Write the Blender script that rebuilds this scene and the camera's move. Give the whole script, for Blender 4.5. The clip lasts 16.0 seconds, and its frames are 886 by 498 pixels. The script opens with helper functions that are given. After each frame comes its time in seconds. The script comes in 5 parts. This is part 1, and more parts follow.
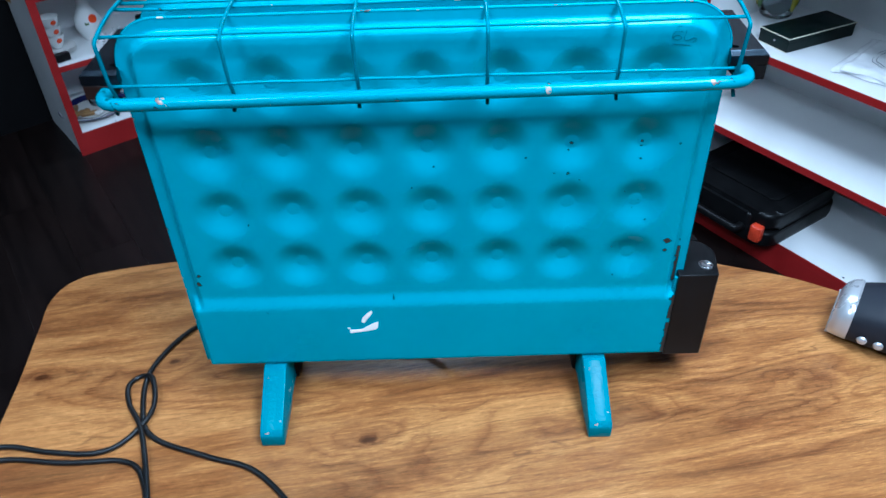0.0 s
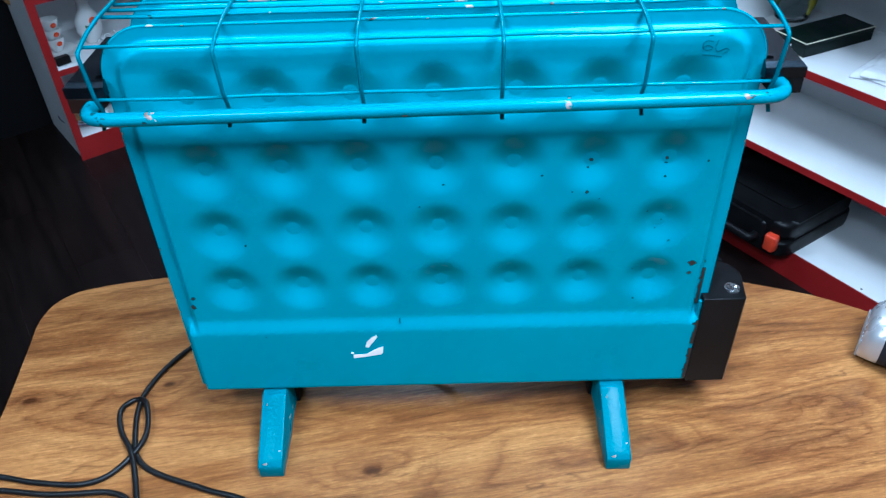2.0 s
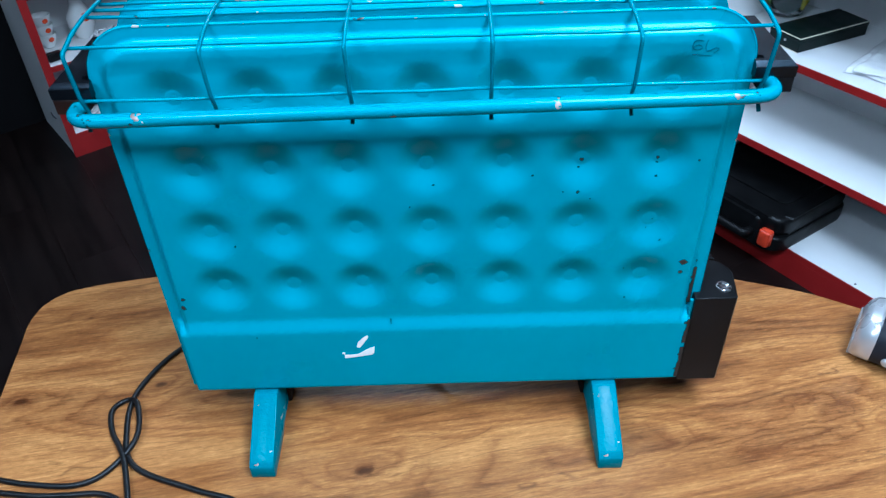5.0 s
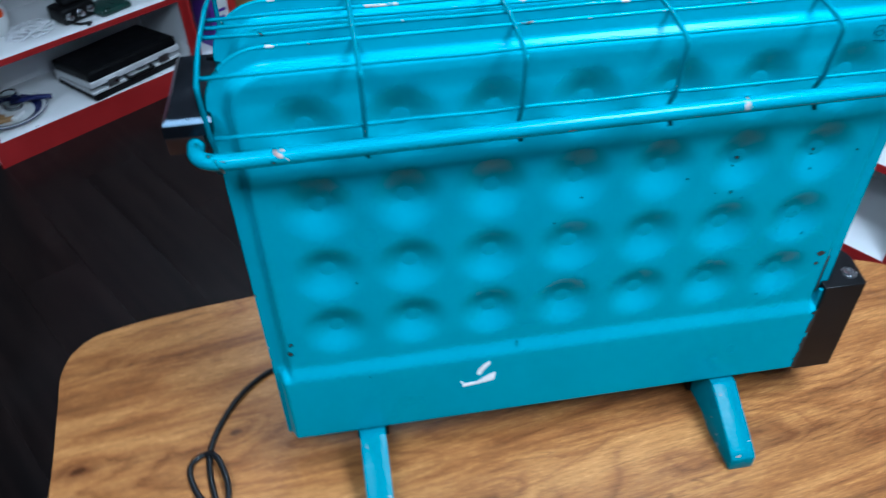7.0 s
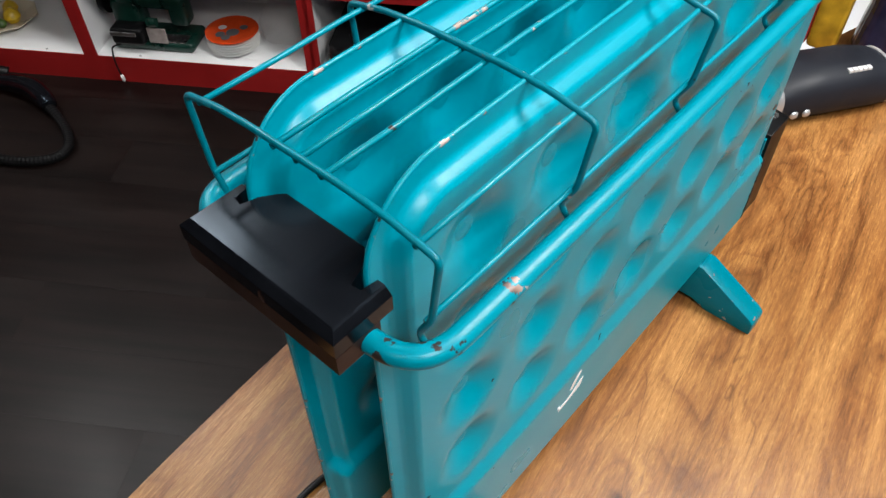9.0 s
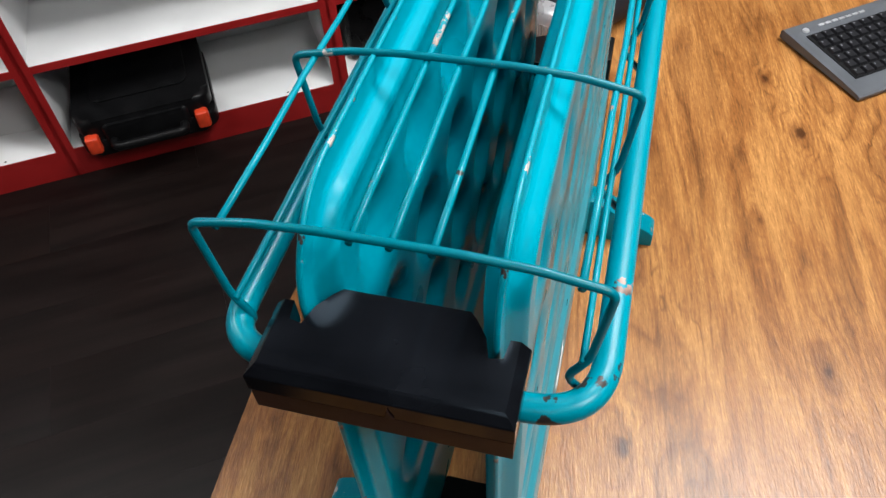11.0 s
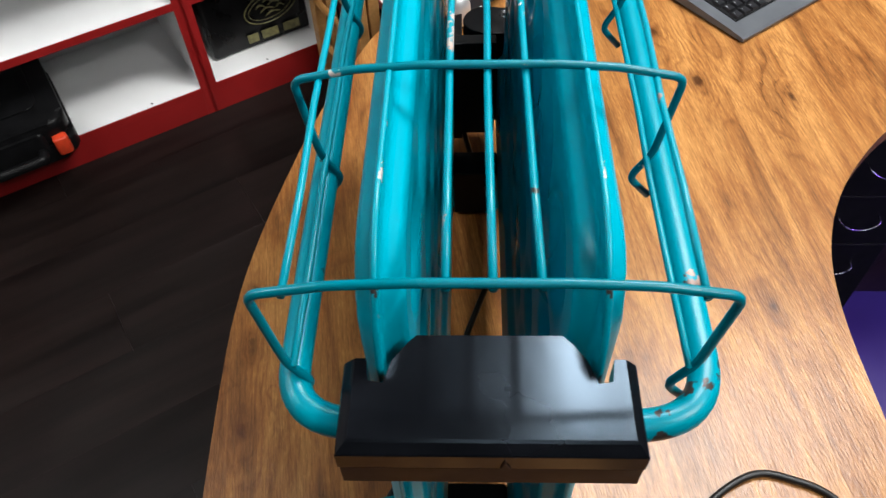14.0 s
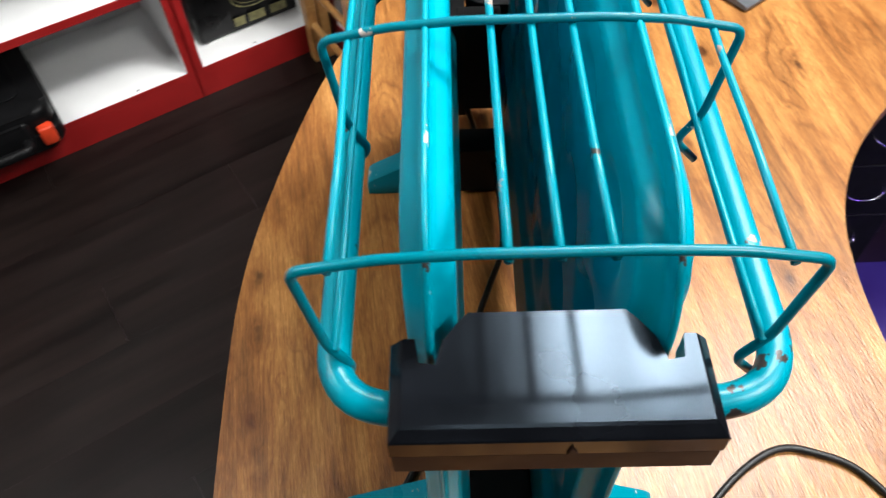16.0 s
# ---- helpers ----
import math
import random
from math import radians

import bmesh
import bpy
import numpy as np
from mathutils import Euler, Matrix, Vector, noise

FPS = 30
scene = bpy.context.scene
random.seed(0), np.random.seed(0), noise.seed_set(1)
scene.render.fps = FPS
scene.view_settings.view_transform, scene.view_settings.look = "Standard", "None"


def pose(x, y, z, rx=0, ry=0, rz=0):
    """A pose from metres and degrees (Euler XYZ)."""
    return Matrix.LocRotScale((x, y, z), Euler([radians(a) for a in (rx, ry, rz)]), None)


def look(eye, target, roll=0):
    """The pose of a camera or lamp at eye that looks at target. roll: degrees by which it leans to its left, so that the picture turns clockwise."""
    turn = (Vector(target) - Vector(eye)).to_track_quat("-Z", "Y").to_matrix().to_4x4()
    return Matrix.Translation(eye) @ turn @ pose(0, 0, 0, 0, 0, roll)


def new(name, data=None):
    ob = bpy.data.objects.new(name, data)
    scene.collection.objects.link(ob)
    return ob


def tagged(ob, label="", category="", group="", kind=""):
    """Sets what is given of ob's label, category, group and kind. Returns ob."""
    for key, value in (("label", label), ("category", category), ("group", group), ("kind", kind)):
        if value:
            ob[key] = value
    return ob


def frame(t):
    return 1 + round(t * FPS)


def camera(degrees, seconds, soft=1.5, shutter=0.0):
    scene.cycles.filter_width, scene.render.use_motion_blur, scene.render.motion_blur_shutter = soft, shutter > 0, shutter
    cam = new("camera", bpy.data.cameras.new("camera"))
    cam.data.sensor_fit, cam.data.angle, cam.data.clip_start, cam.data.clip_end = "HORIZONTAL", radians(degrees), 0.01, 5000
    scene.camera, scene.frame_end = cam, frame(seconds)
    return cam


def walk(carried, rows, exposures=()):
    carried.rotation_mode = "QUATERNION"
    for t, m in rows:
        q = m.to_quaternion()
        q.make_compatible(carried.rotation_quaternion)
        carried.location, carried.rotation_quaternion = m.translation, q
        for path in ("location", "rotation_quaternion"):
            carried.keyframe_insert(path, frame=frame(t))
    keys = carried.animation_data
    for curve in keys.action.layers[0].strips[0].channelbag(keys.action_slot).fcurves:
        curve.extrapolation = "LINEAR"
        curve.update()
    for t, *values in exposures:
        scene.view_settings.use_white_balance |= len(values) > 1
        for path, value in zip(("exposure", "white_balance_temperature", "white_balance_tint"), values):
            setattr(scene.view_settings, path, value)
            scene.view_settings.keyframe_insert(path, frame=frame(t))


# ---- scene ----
cam = camera(60.3, 16.0, 1.4, 0.55)
PATH = [
    (0, (0.021, -0.727, 0.838), (0.006, 0.845, -0.398), -2.0),
    (0.5, (-0.01, -0.738, 0.839), (0.0, 0.863, -0.36), -2.2),
    (1, (0.007, -0.712, 0.845), (0.025, 0.885, -0.36), -1.6),
    (1.5, (0.018, -0.671, 0.825), (-0.001, 0.902, -0.41), -1.1),
    (2, (0.015, -0.667, 0.822), (-0.011, 0.907, -0.412), -2.1),
    (2.5, (0.012, -0.663, 0.823), (-0.011, 0.902, -0.422), -1.9),
    (3, (0.017, -0.668, 0.82), (-0.005, 0.895, -0.428), -2.1),
    (3.5, (0.017, -0.671, 0.822), (-0.014, 0.9, -0.416), -2.2),
    (3.7, (0.022, -0.667, 0.824), (0.005, 0.897, -0.422), -2.1),
    (5.8, (0.022, -0.657, 0.825), (0.002, 0.907, -0.421), -2.1),
    (6, (0.023, -0.653, 0.824), (-0.028, 0.909, -0.425), -2.6),
    (6.5, (-0.042, -0.61, 0.823), (-0.003, 0.933, -0.448), -0.3),
    (7, (-0.21, -0.547, 0.824), (0.002, 0.947, -0.489), -1.6),
    (7.5, (-0.301, -0.395, 0.784), (0.076, 1.031, -0.566), -2.1),
    (8, (-0.338, -0.238, 0.782), (0.178, 1.002, -0.699), -3.2),
    (8.5, (-0.43, -0.151, 0.78), (0.528, 0.697, -0.757), 1.2),
    (9, (-0.474, -0.166, 0.793), (0.526, 0.723, -0.694), -0.6),
    (9.5, (-0.471, -0.115, 0.781), (0.579, 0.633, -0.747), -1.6),
    (9.7, (-0.48, -0.064, 0.775), (0.671, 0.536, -0.747), -2.7),
    (11.8, (-0.499, 0.016, 0.785), (0.758, 0.274, -0.748), -4.0),
    (12, (-0.494, 0.033, 0.785), (0.769, 0.212, -0.755), -3.7),
    (12.5, (-0.483, 0.052, 0.787), (0.798, 0.151, -0.746), -3.3),
    (13, (-0.479, 0.061, 0.783), (0.78, 0.166, -0.767), -3.3),
    (13.5, (-0.475, 0.065, 0.779), (0.775, 0.164, -0.78), -3.0),
    (14, (-0.473, 0.075, 0.775), (0.766, 0.142, -0.794), -2.4),
    (14.5, (-0.467, 0.125, 0.768), (0.762, 0.026, -0.807), 1.9),
    (15, (-0.471, 0.15, 0.766), (0.751, -0.026, -0.808), 3.2),
    (15.5, (-0.466, 0.143, 0.765), (0.749, 0.005, -0.817), 1.0),
    (16, (-0.462, 0.1, 0.753), (0.744, 0.136, -0.842), -2.8),
]
EXPOSURES = [(0, 0.16, 4550, 0), (6.5, 0.13, 4600, 0), (7.5, 0.08, 5150, 2), (8.5, 0.06, 6350, 7), (9.7, 0.08, 6400, 10), (12, 0.1, 6280, 8), (14.5, 0.32, 6400, 8), (15.2, 0.52, 6450, 8), (16, 0.65, 6400, 8)]
walk(cam, [(t, look(eye, target, roll)) for t, eye, target, roll in PATH], EXPOSURES)

# ---- world and lamps ----
world = bpy.data.worlds.new("world")
scene.world = world
world.use_nodes = True
world.node_tree.nodes["Background"].inputs[0].default_value = (0.5, 0.55, 0.62, 1)
world.node_tree.nodes["Background"].inputs[1].default_value = 0.02

ROOM_A = Matrix.Rotation(radians(33.4), 4, "Z")   # the shop's walls stand askew to the table
ROOM_B = Matrix.Rotation(radians(38.5), 4, "Z")   # and the far row of shelves not quite square to the first
FLOOR, CEIL = -0.75, 1.95


def area_lamp(name, at, size, power, colour=(1, 1, 1), size_y=None):
    data = bpy.data.lights.new(name, "AREA")
    data.energy, data.color, data.size = power, colour, size
    if size_y:
        data.shape, data.size_y = "RECTANGLE", size_y
    ob = new(name, data)
    ob.matrix_world = at
    return ob


# ---- materials ----
def material(name, colour, rough=0.5, metal=0.0, spec=0.5, coat=0.0):
    m = bpy.data.materials.new(name)
    m.use_nodes = True
    b = m.node_tree.nodes["Principled BSDF"]
    b.inputs["Base Color"].default_value = (*colour, 1)
    b.inputs["Roughness"].default_value = rough
    b.inputs["Metallic"].default_value = metal
    b.inputs["Specular IOR Level"].default_value = spec
    b.inputs["Coat Weight"].default_value = coat
    return m


def node(m, kind, **inputs):
    n = m.node_tree.nodes.new(kind)
    for key, value in inputs.items():
        n.inputs[key.replace("_", " ")].default_value = value
    return n


def wire(m, a, b):
    m.node_tree.links.new(a, b)


def bsdf(m):
    return m.node_tree.nodes["Principled BSDF"]


def ramp(m, source, stops):
    r = m.node_tree.nodes.new("ShaderNodeValToRGB")
    e = r.color_ramp.elements
    while len(e) < len(stops):
        e.new(0.5)
    for el, (p, c) in zip(e, stops):
        el.position, el.color = p, (*c, 1) if len(c) == 3 else c
    wire(m, source, r.inputs[0])
    return r


def coords(m, scale=(1, 1, 1), rot=(0, 0, 0), kind="Object"):
    tc = m.node_tree.nodes.new("ShaderNodeTexCoord")
    mp = node(m, "ShaderNodeMapping")
    mp.inputs["Scale"].default_value = scale
    mp.inputs["Rotation"].default_value = rot
    wire(m, tc.outputs[kind], mp.inputs[0])
    return mp.outputs[0]


def mix(m, fac, a, b):
    n = m.node_tree.nodes.new("ShaderNodeMix")
    n.data_type = "RGBA"
    for sock, v in ((n.inputs[0], fac), (n.inputs[6], a), (n.inputs[7], b)):
        if isinstance(v, (tuple, list)):
            sock.default_value = (*v, 1)
        elif isinstance(v, (int, float)):
            sock.default_value = v
        else:
            wire(m, v, sock)
    return n.outputs[2]


def bump(m, height, strength=0.2, distance=0.001):
    b = node(m, "ShaderNodeBump", Strength=strength, Distance=distance)
    wire(m, height, b.inputs["Height"])
    wire(m, b.outputs[0], bsdf(m).inputs["Normal"])


def mottled(name, colour, rough=0.5, amount=0.25, scale=12, metal=0.0, spec=0.5, bump_strength=0.1, fine=180):
    """A plain surface with slow stains and fine grain."""
    m = material(name, colour, rough, metal, spec)
    co = coords(m)
    n1 = node(m, "ShaderNodeTexNoise", Scale=scale, Detail=4.0)
    n2 = node(m, "ShaderNodeTexNoise", Scale=fine, Detail=3.0)
    wire(m, co, n1.inputs["Vector"])
    wire(m, co, n2.inputs["Vector"])
    dark = tuple(c * (1 - amount) for c in colour)
    light = tuple(min(1, c * (1 + amount * 0.6)) for c in colour)
    r = ramp(m, n1.outputs[0], [(0.3, dark), (0.7, light)])
    wire(m, r.outputs[0], bsdf(m).inputs["Base Color"])
    rr = ramp(m, n1.outputs[0], [(0.3, (rough * 0.8,) * 3), (0.7, (min(1, rough * 1.2),) * 3)])
    wire(m, rr.outputs[0], bsdf(m).inputs["Roughness"])
    bump(m, n2.outputs[0], bump_strength, 0.0005)
    return m


def painted_metal(name, chips, tone_down=1.0, size=42.0):
    """Old teal gloss paint, with chips down to pinkish primer and steel."""
    m = material(name, (0.0, 0.25, 0.355), 0.25, 0.0, 0.24)
    co = coords(m)
    slow = node(m, "ShaderNodeTexNoise", Scale=6.0, Detail=3.0)
    wire(m, co, slow.inputs["Vector"])
    base = ramp(m, slow.outputs[0], [(0.3, (0.0, 0.235 * tone_down, 0.320 * tone_down)), (0.7, (0.0, 0.27 * tone_down, 0.362 * tone_down))])
    spots = node(m, "ShaderNodeTexNoise", Scale=size, Detail=4.0, Roughness=0.6)
    wire(m, co, spots.inputs["Vector"])
    mask = ramp(m, spots.outputs[0], [(chips, (0, 0, 0)), (chips + 0.012, (1, 1, 1))])
    tone = node(m, "ShaderNodeTexNoise", Scale=25.0, Detail=2.0)
    wire(m, co, tone.inputs["Vector"])
    under = ramp(m, tone.outputs[0], [(0.42, (0.03, 0.022, 0.02)), (0.49, (0.30, 0.19, 0.155)), (0.58, (0.42, 0.36, 0.33))])
    wire(m, mix(m, mask.outputs[0], base.outputs[0], under.outputs[0]), bsdf(m).inputs["Base Color"])
    peel = node(m, "ShaderNodeTexNoise", Scale=260.0, Detail=2.0)
    wire(m, co, peel.inputs["Vector"])
    rr = ramp(m, slow.outputs[0], [(0.3, (0.24,) * 3), (0.7, (0.38,) * 3)])
    wire(m, rr.outputs[0], bsdf(m).inputs["Roughness"])
    bump(m, peel.outputs[0], 0.05, 0.0004)
    return m


def math_node(m, op, a, b=None):
    n = node(m, "ShaderNodeMath")
    n.operation = op
    for sock, v in ((n.inputs[0], a), (n.inputs[1], b)):
        if isinstance(v, (int, float)):
            sock.default_value = v
        elif v is not None:
            wire(m, v, sock)
    return n.outputs[0]


def multiply(m, fac, a, b):
    n = m.node_tree.nodes.new("ShaderNodeMix")
    n.data_type, n.blend_type = "RGBA", "MULTIPLY"
    n.inputs[0].default_value = fac
    wire(m, a, n.inputs[6])
    wire(m, b, n.inputs[7])
    return n.outputs[2]


def stretched(m, source, scale, detail, rough=0.5, distort=0.0):
    mp = node(m, "ShaderNodeMapping")
    mp.inputs["Scale"].default_value = scale
    wire(m, source, mp.inputs[0])
    n = node(m, "ShaderNodeTexNoise", Scale=1.0, Detail=detail, Roughness=rough, Distortion=distort)
    wire(m, mp.outputs[0], n.inputs["Vector"])
    return n.outputs[0]


def wood_material(name, dark, mid, light, scale=1.0, rough=0.33, knots=(), askew=0.0, vein=1.0):
    """Oak-look laminate: growth lines that run round knots, slow bands of tone, fibres and pressed pores."""
    m = material(name, mid, rough, 0.0, 0.38)
    co = coords(m, rot=(0, 0, -radians(askew)))
    # a slow height field stretched along the grain; its level lines are the growth lines
    field = stretched(m, co, (1.5 * scale, 7.5 * scale, 7.5 * scale), 2.5, 0.45, 0.35)
    if knots:
        wob = node(m, "ShaderNodeTexNoise", Scale=30.0, Detail=3.0)
        wire(m, co, wob.inputs["Vector"])
        dist = None
        turn = Matrix.Rotation(-radians(askew), 2)
        for x, y, size in knots:
            u = turn @ Vector((x, y))
            off = m.node_tree.nodes.new("ShaderNodeVectorMath")
            off.operation = "SUBTRACT"
            wire(m, co, off.inputs[0])
            off.inputs[1].default_value = (u.x, u.y, 0.0)
            squeeze = m.node_tree.nodes.new("ShaderNodeVectorMath")
            squeeze.operation = "MULTIPLY"
            wire(m, off.outputs[0], squeeze.inputs[0])
            squeeze.inputs[1].default_value = (3.4 / size, 7.0 / size, 0.0)
            far = m.node_tree.nodes.new("ShaderNodeVectorMath")
            far.operation = "LENGTH"
            wire(m, squeeze.outputs[0], far.inputs[0])
            dist = far.outputs["Value"] if dist is None else math_node(m, "MINIMUM", dist, far.outputs["Value"])
        dist = math_node(m, "ADD", dist, math_node(m, "MULTIPLY", math_node(m, "SUBTRACT", wob.outputs[0], 0.5), 0.20))
        hill = ramp(m, dist, [(0.0, (0.15,) * 3), (0.12, (0.10,) * 3), (0.30, (0.035,) * 3), (0.52, (0.0,) * 3)])
        hill.color_ramp.interpolation = "EASE"
        field = math_node(m, "ADD", field, hill.outputs[0])
    rings = math_node(m, "FRACT", math_node(m, "MULTIPLY", field, 17.0))
    ring = ramp(m, rings, [(0.0, (0.15,) * 3), (0.10, (0.62,) * 3), (0.45, (1.0,) * 3), (0.82, (0.55,) * 3), (1.0, (0.15,) * 3)])
    tone = stretched(m, co, (2.4 * scale, 15.0 * scale, 15.0 * scale), 5.0, 0.6, 0.9)
    streak = stretched(m, co, (3.0 * scale, 70 * scale, 70 * scale), 4.0, 0.6, 0.15)
    deep = tuple(0.52 * c for c in dark)
    base = ramp(m, tone, [(0.28, deep), (0.38, dark), (0.48, mid), (0.64, light)])
    lines = ramp(m, streak, [(0.30, dark), (0.50, mid), (0.68, light)])
    out = mix(m, 0.22, base.outputs[0], lines.outputs[0])
    grown = mix(m, ring.outputs[0], dark, light)
    fade = stretched(m, co, (2.5 * scale, 6.0 * scale, 6.0 * scale), 2.0)
    fm = ramp(m, fade, [(0.36, (0.08,) * 3), (0.62, (0.42 * vein,) * 3)])
    out = mix(m, fm.outputs[0], out, grown)
    # fibres, and short pressed pores, their pale glints painted into the colour
    grain = stretched(m, co, (20 * scale, 300 * scale, 300 * scale), 5.0, 0.75, 0.3)
    gm = ramp(m, grain, [(0.36, (0.55, 0.47, 0.39)), (0.47, (0.95, 0.93, 0.91)), (0.60, (1.30, 1.37, 1.44))])
    out = multiply(m, 0.6 * vein, out, gm.outputs[0])
    pores = stretched(m, co, (85 * scale, 430 * scale, 430 * scale), 2.0, 0.5)
    pm = ramp(m, pores, [(0.33, (0.42, 0.34, 0.27)), (0.41, (1, 1, 1)), (0.56, (1, 1, 1)), (0.63, (1.75, 1.95, 2.2))])
    out = multiply(m, 0.26 * vein, out, pm.outputs[0])
    if knots:
        halo = ramp(m, dist, [(0.02, (0.55,) * 3), (0.16, (0.0,) * 3)])
        out = mix(m, halo.outputs[0], out, (dark[0] * 0.9, dark[1] * 0.8, dark[2] * 0.8))
        km = ramp(m, dist, [(0.0, (0.80,) * 3), (0.045, (0.0,) * 3)])
        out = mix(m, km.outputs[0], out, tuple(c * 0.35 for c in dark))
        crack = stretched(m, co, (2.2 * scale, 16.0 * scale, 16.0 * scale), 3.0, 0.5, 0.8)
        away = math_node(m, "ABSOLUTE", math_node(m, "SUBTRACT", crack, 0.56))
        line = ramp(m, away, [(0.0, (0.60,) * 3), (0.007, (0.0,) * 3)])
        part_of = ramp(m, fade, [(0.50, (0,) * 3), (0.62, (1,) * 3)])
        out = mix(m, math_node(m, "MULTIPLY", line.outputs[0], part_of.outputs[0]), out, tuple(c * 0.55 for c in dark))
    wire(m, out, bsdf(m).inputs["Base Color"])
    rr = ramp(m, grain, [(0.3, (rough * 1.15,) * 3), (0.7, (rough * 0.85,) * 3)])
    wire(m, rr.outputs[0], bsdf(m).inputs["Roughness"])
    bump(m, pores, 0.7, 0.0007)
    return m


TEAL = painted_metal("teal_paint", 0.78)
TEAL_WORN = painted_metal("worn_teal_paint", 0.650, 0.80, 46.0)
HOOP_PAINT = painted_metal("dark_worn_paint", 0.668, 0.52, 70.0)
FOOT_PAINT = painted_metal("scuffed_foot_paint", 0.655, 0.60, 60.0)
for link_node in FOOT_PAINT.node_tree.nodes:
    if link_node.bl_idname == "ShaderNodeBump":
        link_node.inputs["Strength"].default_value, link_node.inputs["Distance"].default_value = 0.55, 0.0009
bsdf(FOOT_PAINT).inputs["Specular IOR Level"].default_value = 0.14
SEAM = painted_metal("chipped_seam_paint", 0.62, 0.9, 80.0)
KNOTS = ((-0.097, -0.074, 1.0), (0.267, -0.033, 1.2), (0.539, -0.001, 0.9), (0.472, -0.280, 0.9), (0.051, -0.294, 1.0), (0.431, -0.413, 0.7), (0.281, -0.219, 0.6), (0.073, 0.341, 0.9), (-0.013, 0.330, 1.0), (-0.110, 0.324, 1.0),
         (0.348, 0.199, 0.7), (-0.400, 0.082, 0.6), (-0.596, 0.055, 0.9), (0.598, -0.231, 0.6), (0.649, -0.021, 0.6))
OAK = wood_material("oak_laminate", (0.092, 0.0270, 0.0065), (0.212, 0.079, 0.0190), (0.400, 0.190, 0.056), knots=KNOTS, askew=9.0)
STOOL_WOOD = wood_material("stool_wood", (0.30, 0.14, 0.04), (0.44, 0.22, 0.07), (0.56, 0.31, 0.11), vein=0.4)
HANDLE_WOOD = mottled("handle_underside_wood", (0.019, 0.0052, 0.0024), 0.55, 0.5, 30)
HANDLE_BLACK = mottled("black_lacquer", (0.004, 0.0045, 0.006), 0.16, 0.5, 22, spec=0.24, bump_strength=0.10, fine=60)
bsdf(HANDLE_BLACK).inputs["Specular Tint"].default_value = (0.58, 0.78, 1.0, 1)
BLACK_PLASTIC = mottled("black_plastic", (0.005, 0.005, 0.0055), 0.38, 0.3, 20, spec=0.16)
BLACK_MATT = mottled("black_matt", (0.005, 0.005, 0.0055), 0.6, 0.3, 20, spec=0.15)
RUBBER = mottled("black_rubber", (0.006, 0.006, 0.0065), 0.42, 0.3, 30, spec=0.3)
STEEL = mottled("steel", (0.55, 0.55, 0.56), 0.25, 0.2, 40, metal=1.0)
WHITE_BOARD = mottled("white_melamine", (0.79, 0.79, 0.79), 0.45, 0.06, 5)
RED_EDGE = mottled("red_edging", (0.30, 0.011, 0.011), 0.42, 0.15, 6)
WALL_GREY = mottled("dark_wall_paint", (0.005, 0.0045, 0.005), 0.8, 0.2, 3, spec=0.1)
CEILING_WHITE = mottled("white_ceiling", (0.25, 0.25, 0.25), 0.9, 0.05, 3)
TAN = mottled("tan_wood", (0.30, 0.17, 0.06), 0.55, 0.3, 30)
GREY_RIB = mottled("grey_rib_plastic", (0.30, 0.31, 0.33), 0.4, 0.1, 20)
WHITE_PAPER = mottled("torn_white_paper", (0.78, 0.78, 0.76), 0.7, 0.1, 90)


def floor_material():
    m = material("dark_laminate", (0.02, 0.014, 0.012), 0.4, 0.0, 0.25)
    info = m.node_tree.nodes.new("ShaderNodeObjectInfo")
    vmul = m.node_tree.nodes.new("ShaderNodeVectorMath")
    vmul.operation = "MULTIPLY_ADD"
    wire(m, info.outputs["Random"], vmul.inputs[0])
    vmul.inputs[1].default_value = (37.0, 11.0, 5.0)
    wire(m, coords(m), vmul.inputs[2])
    co = vmul.outputs[0]
    st = node(m, "ShaderNodeMapping")
    st.inputs["Scale"].default_value = (26.0, 2.0, 1.0)
    wire(m, co, st.inputs[0])
    n = node(m, "ShaderNodeTexNoise", Scale=1.0, Detail=5.0)
    wire(m, st.outputs[0], n.inputs["Vector"])
    big = node(m, "ShaderNodeTexNoise", Scale=3.0, Detail=2.0)
    wire(m, co, big.inputs["Vector"])
    r = ramp(m, n.outputs[0], [(0.3, (0.0036, 0.0023, 0.0021)), (0.7, (0.0120, 0.0074, 0.0064))])
    wire(m, r.outputs[0], bsdf(m).inputs["Base Color"])
    rr = ramp(m, big.outputs[0], [(0.3, (0.30,) * 3), (0.7, (0.44,) * 3)])
    wire(m, rr.outputs[0], bsdf(m).inputs["Roughness"])
    bump(m, n.outputs[0], 0.15, 0.0008)
    return m


FLOOR_WOOD = floor_material()


# ---- mesh helpers ----
def mesh_object(name, verts, faces, mat, parent=None, label="", smooth=False, at=None):
    me = bpy.data.meshes.new(name)
    me.from_pydata([tuple(v) for v in verts], [], faces)
    me.update()
    if smooth:
        me.polygons.foreach_set("use_smooth", [True] * len(me.polygons))
    me.materials.append(mat)
    ob = new(name, me)
    if at is not None:
        ob.matrix_basis = at
    if parent is not None:
        ob.parent = parent
    if label:
        ob["label"] = label
    return ob


